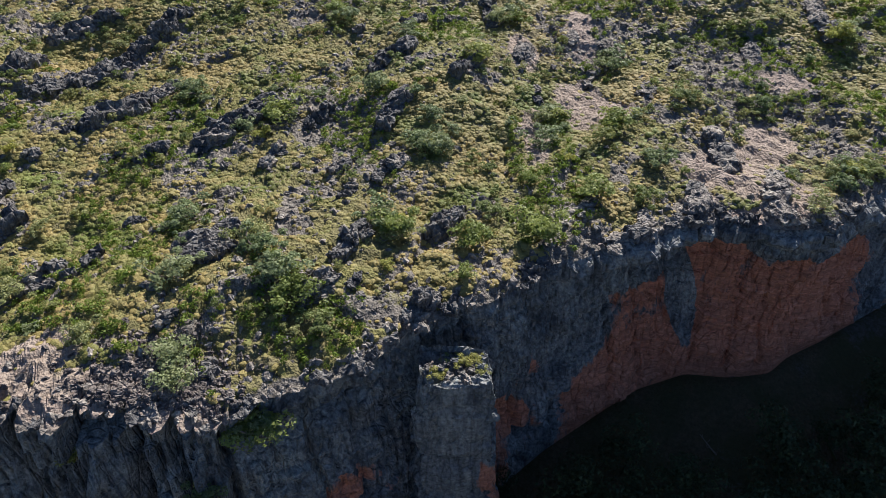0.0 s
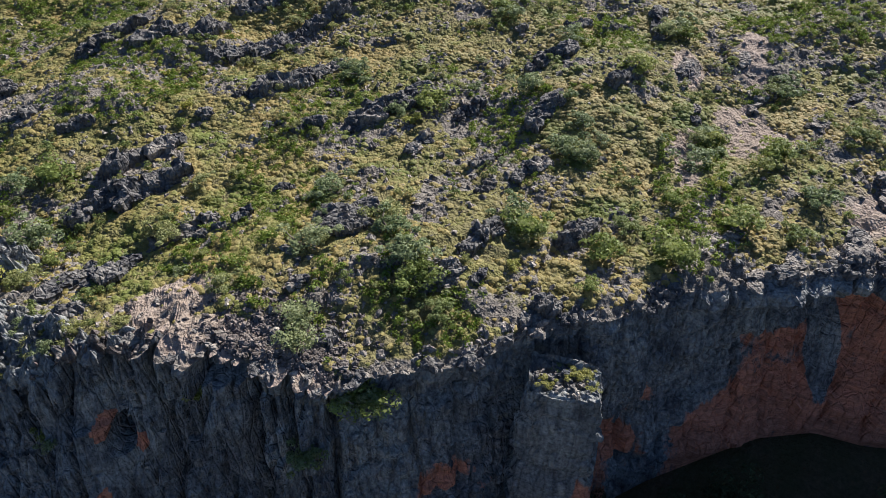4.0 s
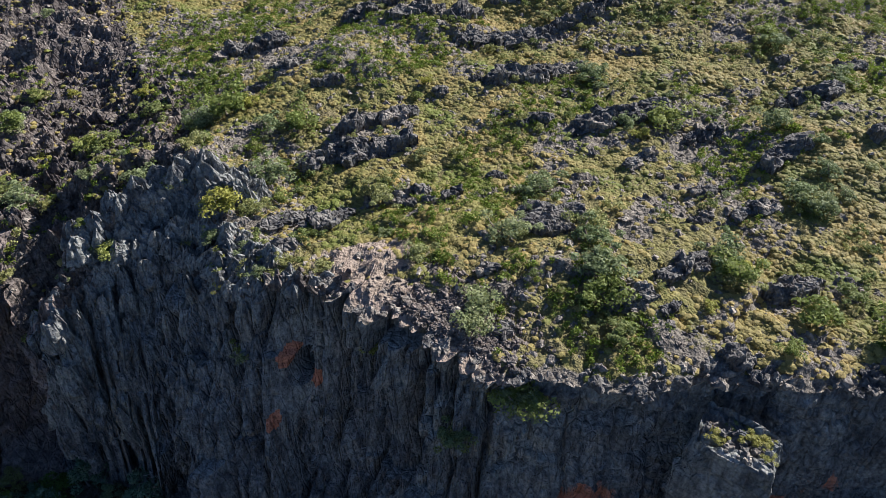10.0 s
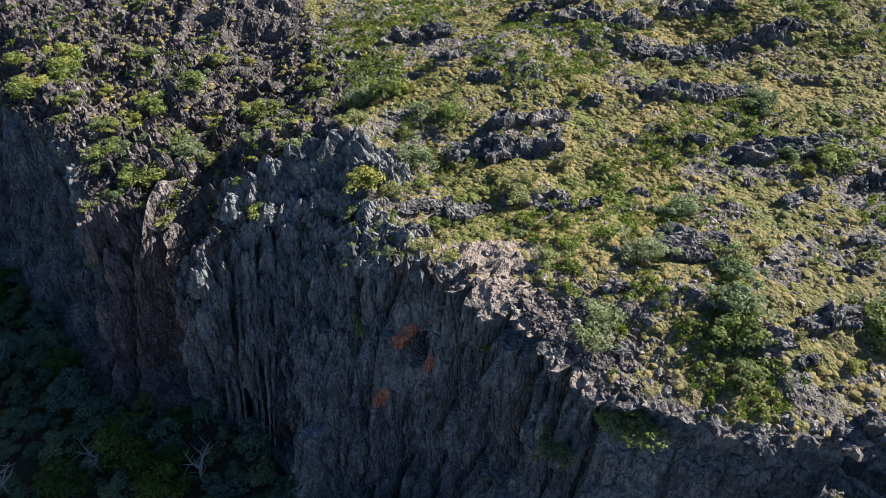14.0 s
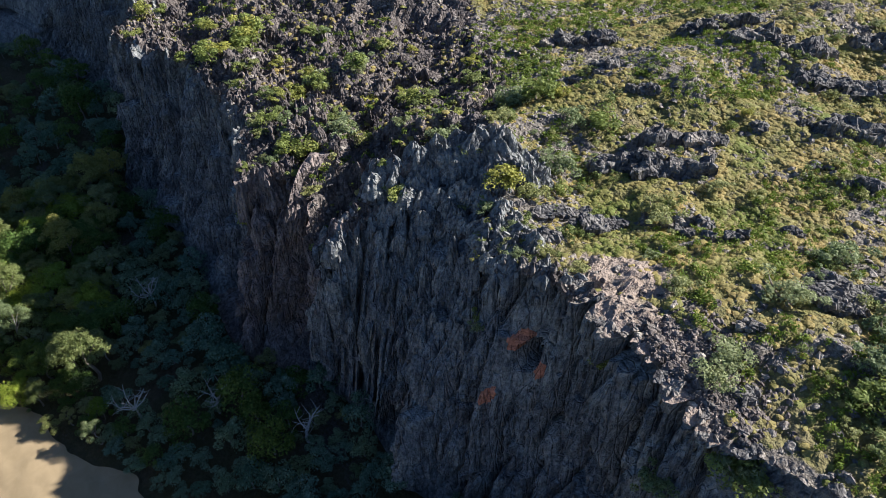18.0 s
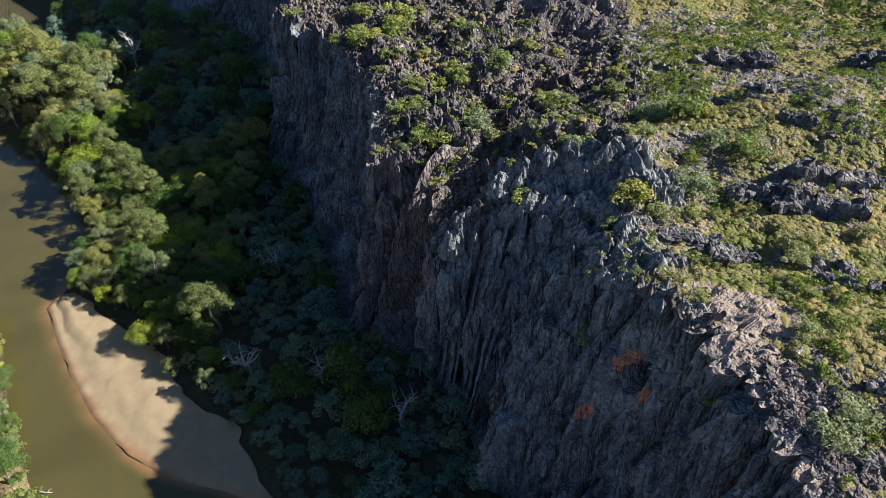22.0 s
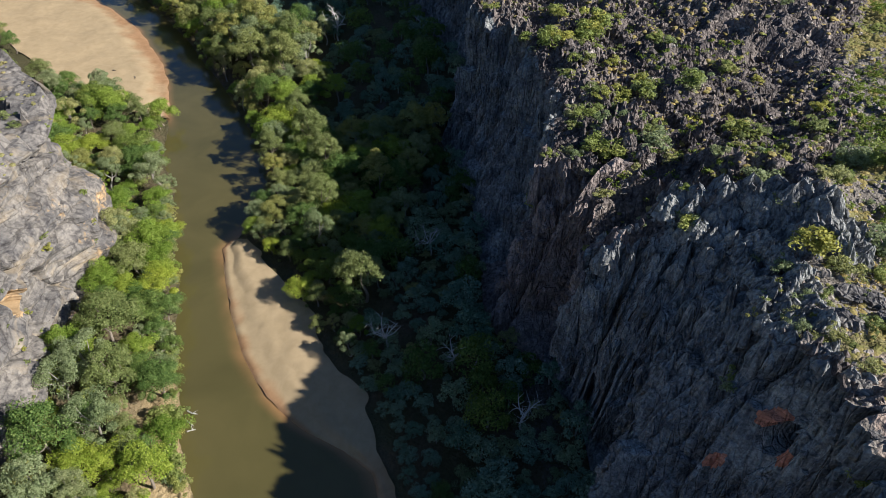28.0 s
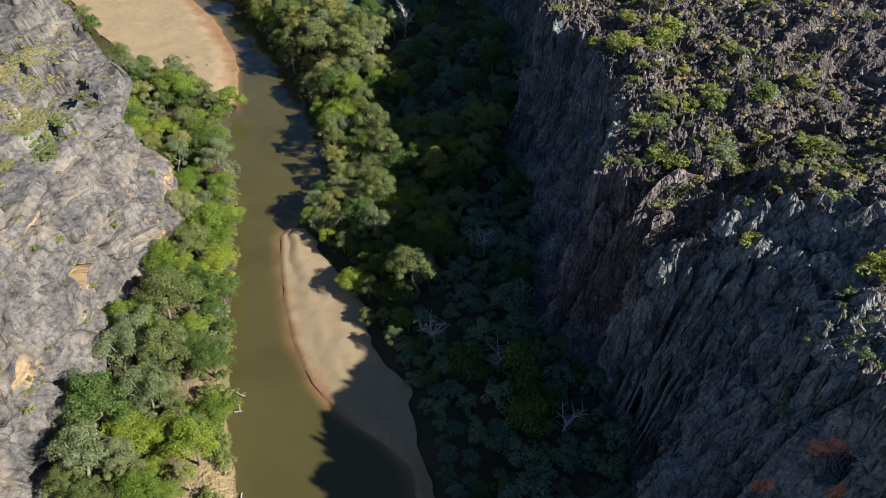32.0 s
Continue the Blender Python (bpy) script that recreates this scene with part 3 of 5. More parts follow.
BAR_LAND = table("-66 -9.5, -70 -11, -79 -14.5, -90 -18.7, -100 -24.8, -112 -31.7, -127 -41, -143 -54")
bx = np.arange(-67, -143, -0.8)
sand_bar("sand_bar_near", bx, along(NORTH_BANK, bx) - 1.5, along(BAR_LAND, bx) + 1.5, 1.5, "pale tan sand bank half in the shade of the cliff")
FAR_LAND = table("-203 -96, -210 -112, -225 -135, -250 -160, -290 -195, -340 -235, -400 -270")
fx = np.arange(-204, -400, -1.5)
sand_bar("sand_bar_far", fx, along(SOUTH_BANK, fx) + 1.5, along(FAR_LAND, fx), 1.6, "broad pale sand point bar in full sun on the river bend")

# ---------------------------------------------------------------- south cliff
sx_line = smooth_line(SOUTH_FOOT[(SOUTH_FOOT[:, 0] < 70) & (SOUTH_FOOT[:, 0] > -310)], 0.5, 3.0)
sx_line = np.vstack([smooth_line(SOUTH_FOOT[SOUTH_FOOT[:, 0] > 55], 25, 20), sx_line, smooth_line(SOUTH_FOOT[SOUTH_FOOT[:, 0] < -290], 25, 20)])
sx_line = sx_line[np.r_[True, np.diff(sx_line[:, 0]) < -0.01]]
srun = np.r_[0, np.cumsum(np.hypot(*np.diff(sx_line, axis=0).T))]
SR = 110
sv = np.linspace(0, 1, SR)[:, None]                 # 0 at the foot, 1 at the rim
stx = np.gradient(sx_line, axis=0)
stx = np.stack([np.convolve(np.pad(stx[:, c], 14, mode="edge"), np.ones(29) / 29, "valid") for c in (0, 1)], 1)
stx /= np.linalg.norm(stx, axis=1)[:, None]
sout = np.stack([stx[:, 1], -stx[:, 0]], 1)         # towards the river
sout *= np.sign(sout[:, 1:2] + 1e-9)
top_z = 41 + 3 * fractal(srun * 0.03, 1, 0, 81, 3) + 8 * np.exp(-((sx_line[:, 0] + 163) / 12) ** 2) - 16 * np.exp(-((sx_line[:, 0] + 62) / 12) ** 2)
sz = 4.0 + (top_z[None] - 4.0) * sv
SS = srun[None] + 0 * sv
s_push = -7 * sv ** 1.5 + 3.0 * fractal(SS * 0.045, sz * 0.06, 0, 82, 3) + 0.55 * fractal(SS * 0.12, sz * 0.5 + 0.1 * SS, 0, 83, 3) + 0.9 * np.round(2 * soft_noise(SS * 0.08, sz * 0.2 + 0.03 * SS, 0, 91)) - 1.5 * step(0.6, 0.95, np.sin(sz * 0.75 + 0.5 * fractal(SS * 0.06, sz * 0.1, 0, 92, 2) + 0.04 * SS)) \
    - 2.4 * step(0.85, 1, 1 - np.abs(soft_noise(SS * 0.09, sz * 0.16 + 0.03 * SS, 0, 84))) \
    - 2.2 * step(0.88, 1, 1 - np.abs(soft_noise(SS * 0.03, sz * 0.3, 0, 85))) + 0.5 * ridged(SS * 0.4, sz * 0.05, 0, 86, 2) * step(-85, -72, sx_line[:, 0])[None] * 2
def s_spot(cx, cz, rx, rz):
    return np.clip(1 - ((sx_line[None, :, 0] - cx) / rx) ** 2 - ((sz - cz - 0.12 * (sx_line[None, :, 0] - cx)) / rz) ** 2, 0, 1)


s_push = s_push - 7.0 * s_spot(-96.5, 23.6, 3.2, 1.9) ** 0.4 - 5.0 * s_spot(-76.4, 16.8, 1.8, 3.2) ** 0.5 - 4.0 * s_spot(-90, 37.5, 7.0, 1.3) ** 0.5
s_push = s_push * step(-0.05, 0.1, sv) * (1 - 0.7 * step(0.9, 1, sv))
SW = np.stack([sx_line[None, :, 0] + sout[None, :, 0] * s_push * step(1.0, 0.9, sv), sx_line[None, :, 1] + sout[None, :, 1] * s_push, sz], -1)
s_stain = 0.34 + 0.65 * fractal(SS * 0.05, sz * 0.12, 0, 87, 4) + 0.75 * s_spot(-74.5, 22.8, 6, 5) + 0.36 * s_spot(-112, 31, 11, 5) + 1.3 * (s_spot(-96.5, 23.4, 3.7, 2.4) > 0.05) + 0.36 * s_spot(-91, 19, 7, 6)
tagged(new("cliff_wall_south", mesh_from("cliff_wall_south", SW.reshape(-1, 3), grid_faces(SR, len(sx_line), False), PALE, stain=s_stain)),
       "sunlit pale grey limestone bluff with ochre scars", "cliff", kind="structure")
su = np.r_[np.arange(0, 60, 0.8), np.geomspace(60, 2500, 24)]
spx = np.repeat(SW[-1:, :, 0], len(su), 0)
spy = SW[-1, :, 1][None] - su[:, None]
dome = 5 * step(0, 18, su)[:, None] + 2.0 * fractal(spx * 0.06, spy * 0.06, 0, 88, 4)
peak = 8 * np.exp(-(((spx + 164) / 10) ** 2 + ((spy + 122) / 10) ** 2)) - 5 * np.exp(-(((spx + 128) / 9) ** 2 + ((spy + 96) / 6) ** 2))
spz = SW[-1:, :, 2] + (dome + peak) * step(0, 4, su)[:, None]
bench = spz + 0.08 * spx + 0.8 * fractal(spx * 0.1, spy * 0.1, 0, 93, 3)
spz = spz + step(0.5, 2.5, su)[:, None] * (0.92 * (np.round(bench / 2.8) * 2.8 - bench) + 0.22 * ridged(spx * 0.3, spy * 0.3, 0, 89, 3))
tagged(new("ground_plateau_south", mesh_from("plateau_south", np.stack([spx, spy, spz], -1).reshape(-1, 3), grid_faces(len(su), len(sx_line), True), PALE,
       stain=0.25 + 0.4 * fractal(spx * 0.08, spy * 0.08, 0, 94, 3))), "pale benched limestone top with patches of grass", "ground", kind="structure")


def south_z(x, y):
    """Height of the south top at a place; below its rim there is none."""
    c = int(np.clip(np.searchsorted(-SW[-1, :, 0], -x), 0, len(sx_line) - 1))
    u = SW[-1, c, 1] - y
    return (float(np.interp(u, su, spz[:, c])) if u > 0.5 else None)


# ---------------------------------------------------------------- rocks
rng = np.random.RandomState(7)
SHRUBS, WALL_SHRUBS, OUTCROPS, TREES, DEAD = [], [], [], [], []
SHRUBS.append(table("-64 48 6.2, -61 50 4.5, -75 58 6.4, -74 62 5.5, -79 66 5.8, -92 64 6.6, -95 52 5.8, -118 56 6.8, -111 63 4.3, -102 74 10.0, -87 77 8.3, -133 54 7.9, -136 41 9.2, -131 31 7.0, -77 54 5.4, -98 46 4.0, -113 40 4.8, -113 32 4.3, -161 37 9.7, -157 26 8.0, -146 62 6.6, -156 51 6.9, -118 72 6.0, -116 60 4.0, -60 69 6.2, -45 60 3.9, -33 57 5.9, -37 71 4.9, -28 80 5.1, -39 86 4.5, -35 112 4.2, -30 115 5.3"))
SHRUBS.append(table("-49 125 7.0, -22 72 4.8, -77 72 3.9, -6 143 6.1, 8 132 5.7, 1 105 7.7, -8 84 7.6, 5 81 5.0, 7 88 3.9, 14 82 5.0, 87 145 9.2, 60 122 6.5, 46 122 5.7, 31 110 9.3, 35 138 7.3, -21 70 7.0, -26 77 4.5, 67 100 6.4, 66 95 4.7, 18 109 5.0, -4 106 5.9, 20 117 6.4, -23 156 7.9, -13 123 5.4, -39 83 2.6, -16 64 4.4, 25 92 5.5, 7 83 2.1, -32 54 4.3, -36 111 3.6, 15 154 9.1, 72 100 6.6"))
SHRUBS.append(table("32 92 4.6, 36 101 4.9, 3 73 3.1, 59 89 4.0"))
WALL_SHRUBS.append(table("-23 45 5.1, -30 39 3.8, -62 40 2.1, -44 45 2.3, -29 40 3.8, -23 45 5.4, -91 49 4.2, -126 23.5 4.3, -92 50 5.0, -63.7 39.7 2.0"))
OUTCROPS.append(table("-74 88 16, -74 76 13, -68 81 13, -53 72 6, -50 76 4, -35 80 11, -89 91 7, -69 132 16, -60 116 15, -56 125 12, -103 126 18, -92 124 14, -84 130 12, -77 148 22, -103 83 8, -101 92 9, -119 101 20, -108 78 8, -69 59 9, -64 62 10, -65 52 7, -73 130 25, -61 147 24, -36 114 18, -40 108 11, -10 135 12, 5 129 9, -9 116 12, -9 99 9, 0 86 9, 23 90 7, -3 68 8"))
OUTCROPS.append(table("13 75 6, 41 92 10, -13 80 8, -17 70 8, 49 106 15, 54 93 15, 31 85 8, 17 138 10, 11 159 12, 84 152 17, 66 142 11, -34 76 10, -60 114 13, -23 116 8, -15 94 5, 19 86 7, -10 58 4, 26 81 6"))
TREES.append(table("-164 -31 20, -166 -23 11, -143 -35 10, -211 -55 20, -241 -70 24, -248 -55 20, -264 -89 22, -242 -43 15, -190 -49 11, -181 -49 9, -138 -27 9, -129 -30 7, -119 -33 6, -114 -21 5, -109 -28 4, -95 -58 14, -115 -65 14, -103 -70 12, -79 -52 7, -93 -72 10, -64 -41 7, -138 -78 14, -172 -88 18, -196 -108 18, -209 -105 17, -209 -121 15, -162 -80 10, -133 -71 9, -123 -72 9, -87 -73 10, -73 -71 12, -78 -64 10"))
TREES.append(table("-68 -62 13, -63 -68 10, -70 -53 9, -73 -55 7, -81 -69 9, -89 -65 8"))
DEAD.append(table("-132 -3 8, -78 28 6, -81 15 7, -96 2 7, -103 -12 7, -248 -38 13"))


def block_mesh(seed, flat=0.6, material=ROCK):
    """A weathered limestone block about 2 m across: flat-topped, fluted sides, broken edges."""
    nu, nv = 22, 11
    a = np.linspace(0, 2 * np.pi, nu, endpoint=False)[None]
    b = np.linspace(-0.5, 0.5, nv)[:, None] * np.pi
    pw = lambda c, e: np.sign(c) * np.abs(c) ** e
    x, y, z = pw(np.cos(b), 0.45) * pw(np.cos(a), 0.7), pw(np.cos(b), 0.45) * pw(np.sin(a), 0.7), pw(np.sin(b), 0.5) + 0 * a
    n = 1 + 0.3 * fractal(x * 1.1 + 9 * seed, y * 1.1, z * 1.1, seed, 3) + 0.22 * ridged(np.cos(a) * 3 + 0 * b, np.sin(a) * 3 + 0 * b, z * 0.5, seed + 3, 3) * np.cos(b) ** 0.5
    top = 0.5 * fractal(x * 1.6, y * 1.6, 0, seed + 5, 3) * (z > 0) + 0.2 * ridged(x * 2.2, y * 2.2, 0, seed + 6, 2) * (z > 0.2)
    v3 = np.stack([x * n, y * n, z * flat * (0.9 + 0.1 * n) + top * flat], -1).reshape(-1, 3)
    q = grid_faces(nv, nu).tolist() + [[r * nu + nu - 1, r * nu, (r + 1) * nu, (r + 1) * nu + nu - 1] for r in range(nv - 1)]
    me = mesh_from("rock_block", v3, q, material, stain=np.zeros(len(v3)) + 0.1)
    return me


BLOCKS = [block_mesh(s, 0.5 + 0.07 * (s % 5), LEDGE if s % 3 == 0 else DARK) for s in range(9)]
PALE_BLOCKS = [block_mesh(s, 0.3 + 0.05 * (s % 4), LEDGE) for s in range(30, 36)]
DARK_BLOCKS = [block_mesh(s, 0.62 + 0.07 * (s % 4), DARK) for s in range(20, 28)]


def outcrop(x, y, width, seed):
    """A broken ledge of limestone blocks along the bedding."""
    r = np.random.RandomState(seed)
    z, _ = plateau_z(x, y)
    lie = radians(56 + r.uniform(-14, 14)) if x < 10 else radians(56 + r.uniform(-40, 40))
    root = tagged(new("rock_outcrop"), "weathered grey limestone outcrop with jagged fluted blocks in dry grass", "rock", "limestone outcrops on the plateau")
    root.location = (x, y, z)
    count = int(np.clip(width / 1.25, 3, 14))
    for i in range(count):
        s = (i + 0.5) / count - 0.5
        ox, oy = s * width * 0.72 * math.cos(lie), s * width * 0.72 * math.sin(lie)
        ox, oy = ox + r.uniform(-0.5, 0.5), oy + r.uniform(-1.4, 1.4)
        bz, _ = plateau_z(x + ox, y + oy)
        size = r.uniform(0.75, 1.4) * np.clip(width / 9, 0.6, 1.25)
        pool = (PALE_BLOCKS if r.rand() < 0.8 else BLOCKS) if x > 15 else BLOCKS if r.rand() < 0.25 else DARK_BLOCKS
        ob = child("block", pool[r.randint(len(pool))], root)
        ob.matrix_basis = Matrix.Translation((ox, oy, bz - z + 0.15 * size)) @ Euler((r.uniform(-0.2, 0.2), r.uniform(-0.2, 0.2), lie + r.uniform(-0.5, 0.5))).to_matrix().to_4x4() \
            @ Matrix.Diagonal((1.5 * size, 1.0 * size, (r.uniform(0.75, 1.5) if x < 10 else r.uniform(0.6, 1.1)) * size, 1))
    return root


n_out = 0
for t3 in OUTCROPS:
    for x, y, w in t3:
        n_out += 1
        outcrop(x, y, w, 100 + n_out)
for i in range(46):                                   # lesser ledges between them
    x = rng.uniform(-110, 85)
    y = along(np.c_[CX, RIM_Y][::-1], x) + rng.uniform(8, 110)
    if karst_mask(np.array(x), np.array(y)) < 0.3:
        outcrop(x, y, rng.uniform(3, 8), 300 + i)


def pinnacle_mesh(seed, nu=15, nv=9):
    """A sharp karst fin with solution flutes, 1 m wide and about 2 m high."""
    a = np.linspace(0, 2 * np.pi, nu, endpoint=False)[None]
    k = np.linspace(0, 1, nv)[:, None]
    r = (1 - k) ** 0.5 * (0.5 + 0.2 * fractal(np.cos(a) * 1.6 + 5 * seed, np.sin(a) * 1.6, k * 1.4, seed, 3)) * (1 + 0.22 * np.cos(a * 5 + seed + k * 2))
    lean = 0.25 * fractal(k * 1.5 + seed, 0, 0, seed + 2, 2)
    v3 = np.stack([r * np.cos(a) + lean, 0.75 * r * np.sin(a) + lean * 0.5, 2.0 * k + 0 * a], -1).reshape(-1, 3)
    q = grid_faces(nv, nu).tolist() + [[i * nu + nu - 1, i * nu, (i + 1) * nu, (i + 1) * nu + nu - 1] for i in range(nv - 1)]
    return v3, q


def karst_spots(count, seed):
    r = np.random.RandomState(seed)
    out = []
    while len(out) < count:
        x = r.uniform(-215, -50, 400)
        y = np.interp(-x, -CX, RIM_Y) + np.abs(r.normal(0, 1, 400)) ** 1.5 * 22 + 0.3
        m = np.maximum(karst_mask(x, y), step(7, 1, y - np.interp(-x, -CX, RIM_Y)) * 0.9)
        m *= (0.35 + 0.65 * step(-0.2, 0.3, soft_noise(x * 0.09, y * 0.09, 0, 95))) * (1 - 0.97 * cleft(x, y))
        ok = r.rand(400) < m
        out += list(zip(x[ok], y[ok]))
    return out[:count]


def pin_size(r):
    s = r.uniform(0.8, 2.1)
    return s * r.uniform(1.1, 2.0), s * r.uniform(0.9, 1.4), s * r.uniform(0.5, 1.0)


def fluted_rock(seed, material, nu=38, nv=18):
    """A blunt limestone tooth about 1 m wide and 1 m high, cut by deep solution flutes and a few bedding slots."""
    a = np.linspace(0, 2 * np.pi, nu, endpoint=False)[None]
    k = np.linspace(0, 1, nv)[:, None]
    ca, sa = np.cos(a), np.sin(a)
    r = 0.5 * np.clip(1.02 - k ** 3.2, 0.02, 1) ** 0.55 * (1.12 - 0.3 * k)
    r = r * (1 + 0.3 * fractal(ca * 1.1 + 3 * seed, sa * 1.1, k * 1.1, seed, 3)) * (1 + 0.2 * ridged(ca * 2.6 + seed, sa * 2.6, k * 0.5, seed + 1, 2) + 0.09 * ridged(ca * 6 + seed, sa * 6, k * 0.7, seed + 4, 1) - 0.16 * np.exp(-((k - 0.45 - 0.2 * math.sin(seed)) / 0.05) ** 2))
    crown = (0.24 * fractal(ca * 1.7 + seed, sa * 1.7, 0, seed + 2, 3) - 0.1) * k ** 2
    lean = 0.16 * math.sin(seed * 1.7) * k
    v3 = np.stack([r * ca + lean, 0.8 * r * sa, k + crown], -1).reshape(-1, 3)
    q = grid_faces(nv, nu).tolist() + [[m * nu + nu - 1, m * nu, (m + 1) * nu, (m + 1) * nu + nu - 1] for m in range(nv - 1)]
    return mesh_from("pinnacle", v3, q + [list(range((nv - 1) * nu, nv * nu))], material, stain=np.zeros(len(v3)) + 0.12)


GREY_TEETH = [fluted_rock(s, ROCK) for s in range(60, 70)]
BROWN_TEETH = [fluted_rock(s, KARST) for s in range(70, 80)]
r = np.random.RandomState(11)
teeth = []
while len(teeth) < 410:                                # crowded on the prow and down the bowl beside it
    x, y = r.uniform(-99, -62), r.uniform(36, 62)
    inland_here = y - np.interp(-x, -CX, RIM_Y)
    if 0.2 < inland_here < 17 and cleft(x, y) < 0.2 and (x < -76 or inland_here < 8):
        teeth.append((x, y, 1.5 if x < -76 else 1.15))
teeth += [(x, y, 1.0) for x, y in karst_spots(560, 12)]
rest = {"ROCK": [], "KARST": []}
for i, (x, y, big) in enumerate(teeth):
    z, _ = plateau_z(x, y)
    near_prow = x > -97 + 4 * soft_noise(np.array(y * 0.2), 0.0, 0, 55)
    w = big * (0.9 + 1.6 * r.rand() ** 1.7)
    m = Matrix.Translation((x, y, z - 0.35 * w)) @ Euler((r.uniform(-0.14, 0.14), r.uniform(-0.14, 0.14), 1.0 + r.uniform(-0.7, 0.7))).to_matrix().to_4x4() @ Matrix.Diagonal((w, w * r.uniform(0.6, 1.0), w * r.uniform(0.75, 1.4), 1))
    if i % 3 == 0:
        child("pinnacle", (GREY_TEETH if near_prow else BROWN_TEETH)[r.randint(10)], north_plateau).matrix_basis = m
    else:
        rest["ROCK" if near_prow else "KARST"].append((r.randint(8), np.array(m)))
for kind, material in (("ROCK", ROCK), ("KARST", KARST)):
    small = [fluted_rock(s, material, 20, 10) for s in range(80, 88)]
    shape = [(np.array([p.co[:] for p in me.vertices]), [list(f.vertices) for f in me.polygons]) for me in small]
    verts, faces, base = [], [], 0
    for which, m in rest[kind]:
        v3, q = shape[which]
        verts.append(v3 @ m[:3, :3].T + m[:3, 3])
        faces += [[n + base for n in f] for f in q]
        base += len(v3)
    verts = np.vstack(verts)
    tagged(new("karst_rocks", mesh_from("karst_rocks", verts, faces, material, stain=np.zeros(len(verts)) + 0.12)),
           "crowded blunt fluted limestone teeth along the gorge rim", "rock", kind="stuff")


def scatter(name, templates, spots, sizes, z_of, material, label, category, seed, tilt=0.25, stain=False, sink=0.1):
    """Many small things nobody could count, as one mesh."""
    r = np.random.RandomState(seed)
    verts, faces, base = [], [], 0
    for (x, y), s in zip(spots, sizes):
        v3, q = templates[r.randint(len(templates))]
        m = Euler((r.uniform(-tilt, tilt), r.uniform(-tilt, tilt), r.uniform(0, 6.28))).to_matrix()
        p = v3 * s @ np.array(m).T + (x, y, z_of(x, y) - sink * np.max(s))
        verts.append(p)
        faces += (np.asarray(q) + base).tolist()
        base += len(p)
    v = np.vstack(verts)
    extra = {"stain": np.zeros(len(v)) + 0.1} if stain else {}
    return tagged(new(name, mesh_from(name, v, faces, material, **extra)), label, category, kind="stuff")


spots = karst_spots(1700, 13)
scatter("karst_spikes", [pinnacle_mesh(s, 9, 6) for s in range(8)], spots, [np.array(pin_size(r)) * 0.7 for _ in spots], lambda x, y: plateau_z(x, y)[0], KARST,
        "field of small sharp dark limestone spikes", "rock", 14, 0.2, True, 0.3)


# pinnacles and ribs standing out of the upper wall
def wall_at(x, z):
    d = (WALL[:, :, 0] - x) ** 2 + (WALL[:, :, 2] - z) ** 2
    i = np.unravel_index(np.argmin(d), d.shape)
    return WALL[i]


def pillar_mesh(seed, material, nu=20, nv=13):
    """A jointed rock pillar, about 1 m wide and 2 m high, its head broken and blunt."""
    a = np.linspace(0, 2 * np.pi, nu, endpoint=False)[None]
    k = np.linspace(0, 1, nv)[:, None]
    pw = lambda c, e: np.sign(c) * np.abs(c) ** e
    side = 0.5 + 0.13 * ridged(np.cos(a) * 2.2 + 4 * seed, np.sin(a) * 2.2, k * 0.9, seed, 3) + 0.08 * np.round(3 * soft_noise(np.cos(a) + seed, np.sin(a), k * 3, seed + 4))
    r = side * (1.25 - 0.4 * k) * np.clip(1 - k ** 5, 0, 1) ** 0.6
    top = 0.3 * fractal(np.cos(a) * 1.5, np.sin(a) * 1.5, 0, seed + 8, 3) * k ** 2
    v3 = np.stack([r * pw(np.cos(a), 0.75), 0.8 * r * pw(np.sin(a), 0.75), 2.0 * k + top * (k < 0.99)], -1).reshape(-1, 3)
    q = grid_faces(nv, nu).tolist() + [[i * nu + nu - 1, i * nu, (i + 1) * nu, (i + 1) * nu + nu - 1] for i in range(nv - 1)]
    return mesh_from("pillar", v3, q, material, stain=np.zeros(len(v3)) + 0.1)


PILLARS = [pillar_mesh(s, ROCK) for s in range(10)]
BROWN_PILLARS = [pillar_mesh(s, BROWN) for s in range(20, 26)]
for i in range(290):
    c = r.randint(np.searchsorted(-CX, 50), np.searchsorted(-CX, 128 if i < 220 else 200))
    row = int(85 * r.rand() ** 1.5)
    p = WALL[row, c]
    if abs(p[0] + 55) < 8 or -108.5 < p[0] < -96.5:
        continue
    ob = child("pillar", PILLARS[r.randint(10)] if p[0] > -93 or p[0] < -122 else BROWN_PILLARS[r.randint(6)], north_cliff)
    a, hgt = r.uniform(1.3, 3.2), r.uniform(2.2, 5.5)
    out = outward[c] * 0.35
    ob.matrix_basis = Matrix.Translation((p[0] + out[0], p[1] + out[1], p[2] + r.uniform(0.3, 2.2) - hgt * 2)) @ Euler((r.uniform(-0.05, 0.14), r.uniform(-0.06, 0.06), r.uniform(0, 6.28))).to_matrix().to_4x4() @ Matrix.Diagonal((a, a * r.uniform(0.7, 1.1), hgt, 1))


for i in range(60):                                   # broken blocks along the brink
    x = rng.uniform(-62, 75)
    y = np.interp(-x, -CX, RIM_Y) + abs(rng.normal(0.6, 1.5)) + 0.2
    ob = child("brink_block", BLOCKS[rng.randint(len(BLOCKS))], north_plateau)
    s = rng.uniform(0.35, 1.1)
    ob.matrix_basis = Matrix.Translation((x, y, plateau_z(x, y)[0] + 0.05)) @ Euler((rng.uniform(-0.25, 0.25), rng.uniform(-0.25, 0.25), rng.uniform(0, 6.28))).to_matrix().to_4x4() @ Matrix.Diagonal((1.4 * s, s, s * rng.uniform(0.6, 1.2), 1))


